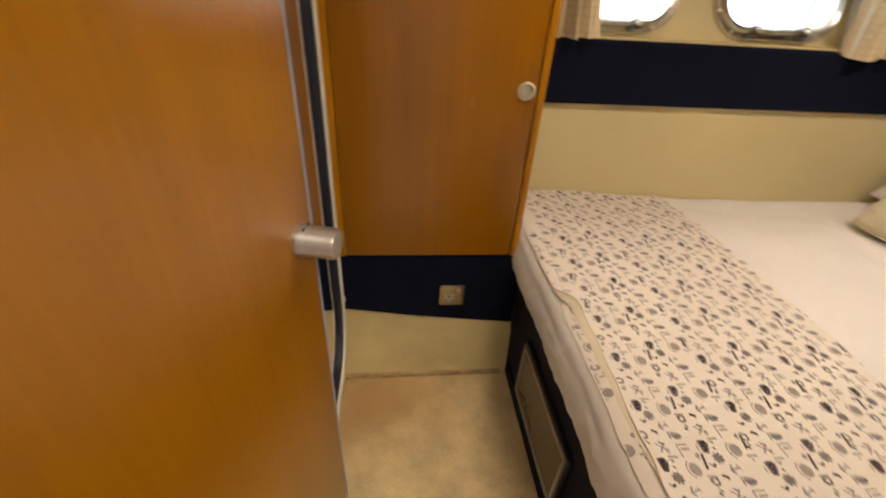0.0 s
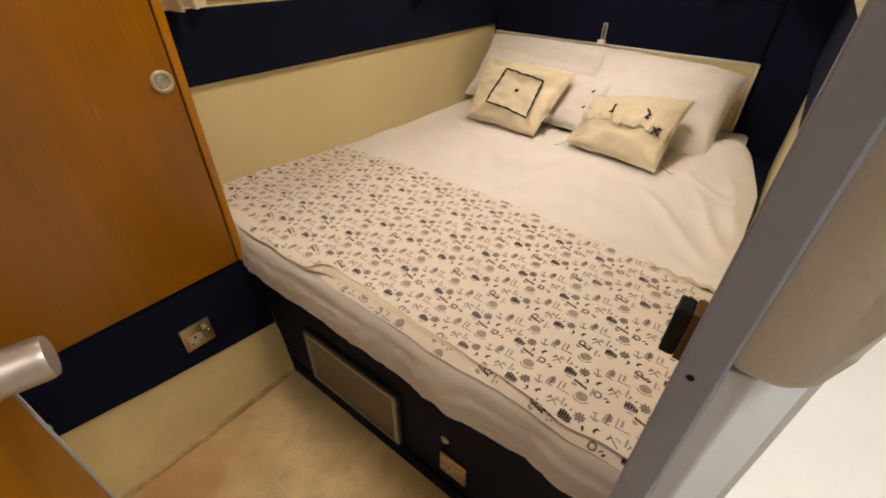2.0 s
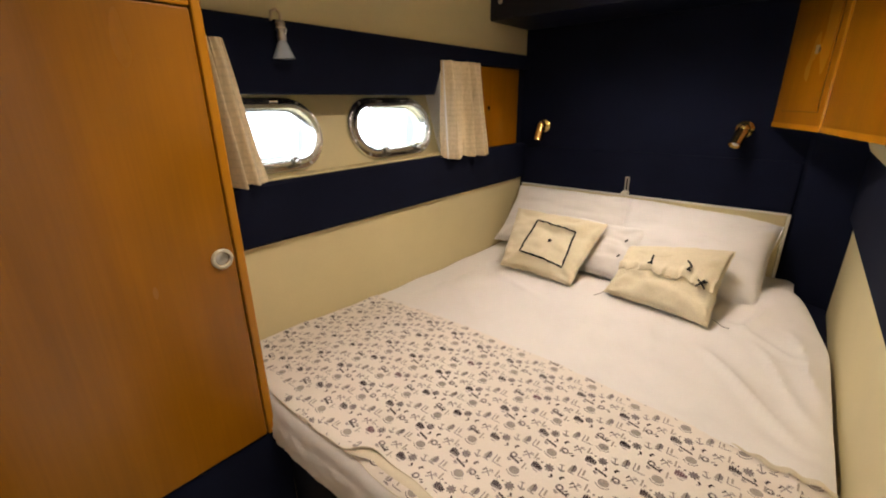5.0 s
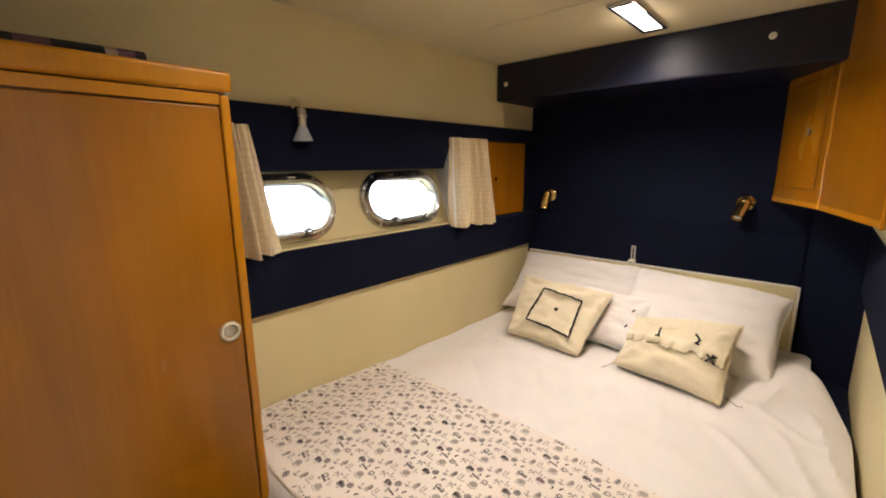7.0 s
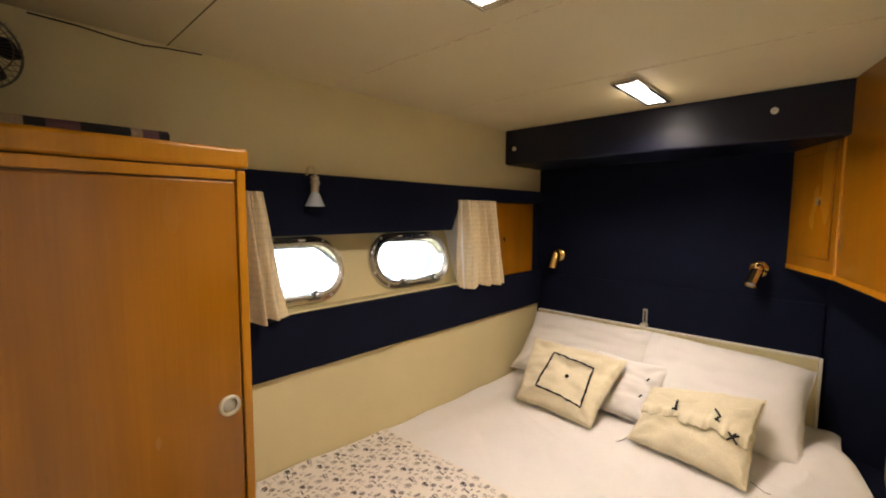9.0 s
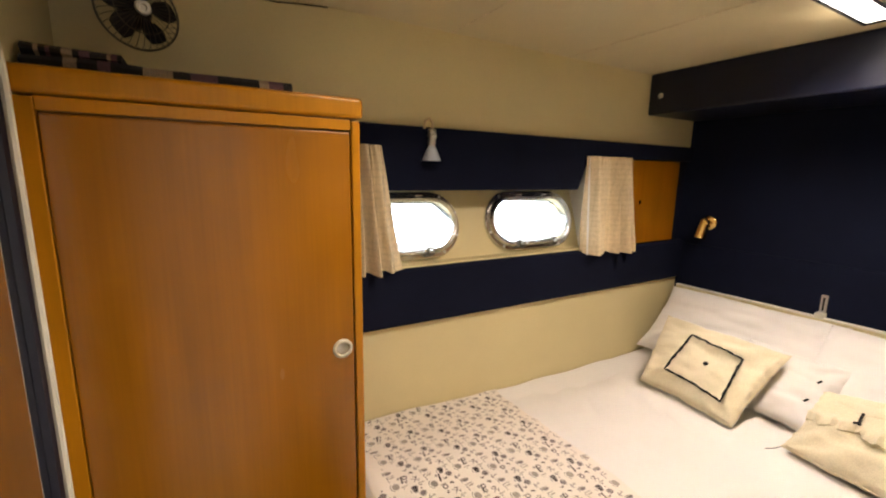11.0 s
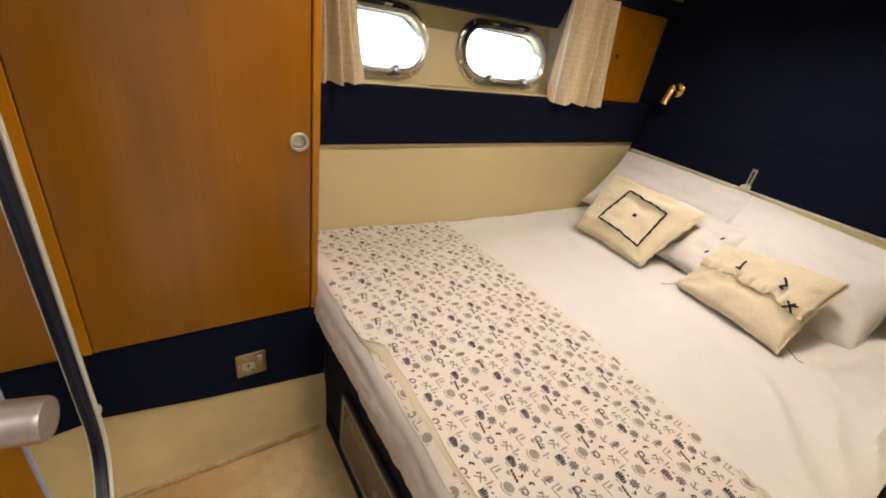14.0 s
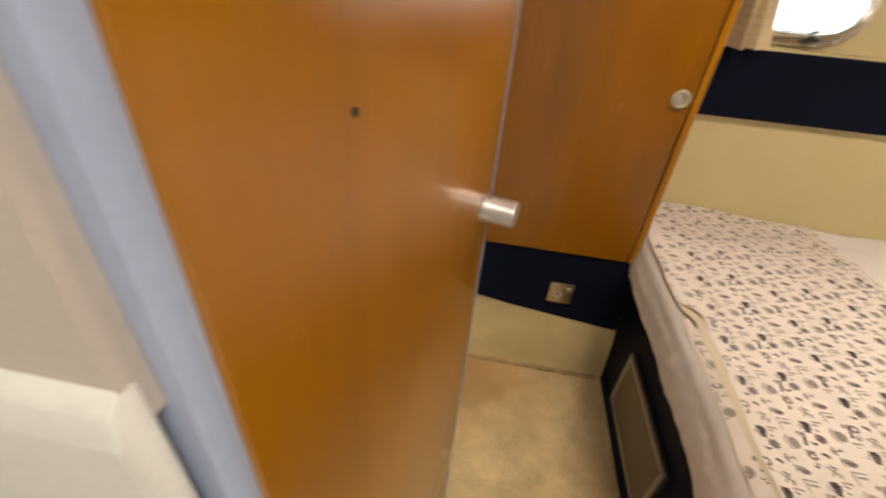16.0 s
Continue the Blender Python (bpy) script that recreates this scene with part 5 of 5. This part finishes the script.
M["plaid_a"] = material("black_wool", (0.012, 0.011, 0.013), 0.95, grain=0.3, grain_scale=300, bump=0.5, bump_scale=400)
M["plaid_b"] = material("tan_wool", (0.34, 0.25, 0.17), 0.95, grain=0.3, grain_scale=300, bump=0.5, bump_scale=400)
M["plaid_c"] = material("plum_wool", (0.12, 0.06, 0.08), 0.95, grain=0.3, grain_scale=300, bump=0.5, bump_scale=400)
blanket = thing("blanket", "folded dark plaid wool blanket on top of the wardrobe", "blanket")


def blanket_layer(z0, z1, x0, x1, y0, y1, seed):
    b = bmesh.new()
    n = 46
    stripes = (0, 0, 1, 0, 2, 0, 0, 1, 1, 0, 2, 2, 0, 0, 0, 1, 2, 0)
    rings = []
    prof = [(y1, z0), (y0 + 0.01, z0), (y0, (z0 * 2 + z1) / 3), (y0, (z0 + 2 * z1) / 3), (y0 + 0.01, z1), (y1, z1)]
    for i in range(n + 1):
        x = x0 + (x1 - x0) * i / n
        rings.append([b.verts.new((x, y + wobble(x, z, 9, 0.006, seed), z + (wobble(x, y, 7, 0.006, seed + 1) if z > z0 + 0.005 else 0))) for y, z in prof])
    for i in range(n):
        for k in range(len(prof) - 1):
            f = b.faces.new((rings[i][k], rings[i][k + 1], rings[i + 1][k + 1], rings[i + 1][k]))
            f.material_index = stripes[(i * 18 // n) % 18]
    b.faces.new(rings[0]), b.faces.new(rings[-1])
    return b


part("lower_fold", blanket_layer(1.5165, 1.541, -0.535, -0.125, 0.03, 0.29, 2), [M["plaid_a"], M["plaid_b"], M["plaid_c"]], blanket, smooth=True)
part("upper_fold", blanket_layer(1.5415, 1.560, -0.535, -0.405, 0.045, 0.29, 6), [M["plaid_a"], M["plaid_b"], M["plaid_c"]], blanket, smooth=True)
cable = thing("cable", "thin dark cable sagging along the ceiling joint", "cable")
part("wire", tube([(-0.30, Y_HULL - 0.008, 1.792), (-0.22, Y_HULL - 0.010, 1.790), (-0.15, Y_HULL - 0.012, 1.783), (-0.10, Y_HULL - 0.012, 1.782), (-0.05, Y_HULL - 0.010, 1.789), (0.03, Y_HULL - 0.006, 1.796)], 0.0018, 6), M["black"], cable, smooth=True)
hole = thing("cable_grommet", "small black cable grommet in the corner", "grommet")
part("ring", lathe([(0.012, 0.0), (0.012, 0.003), (0.006, 0.005), (0.0, 0.005)], pose(-0.505, Y_HULL, 1.758, 90), 14), M["black"], hole, smooth=True)
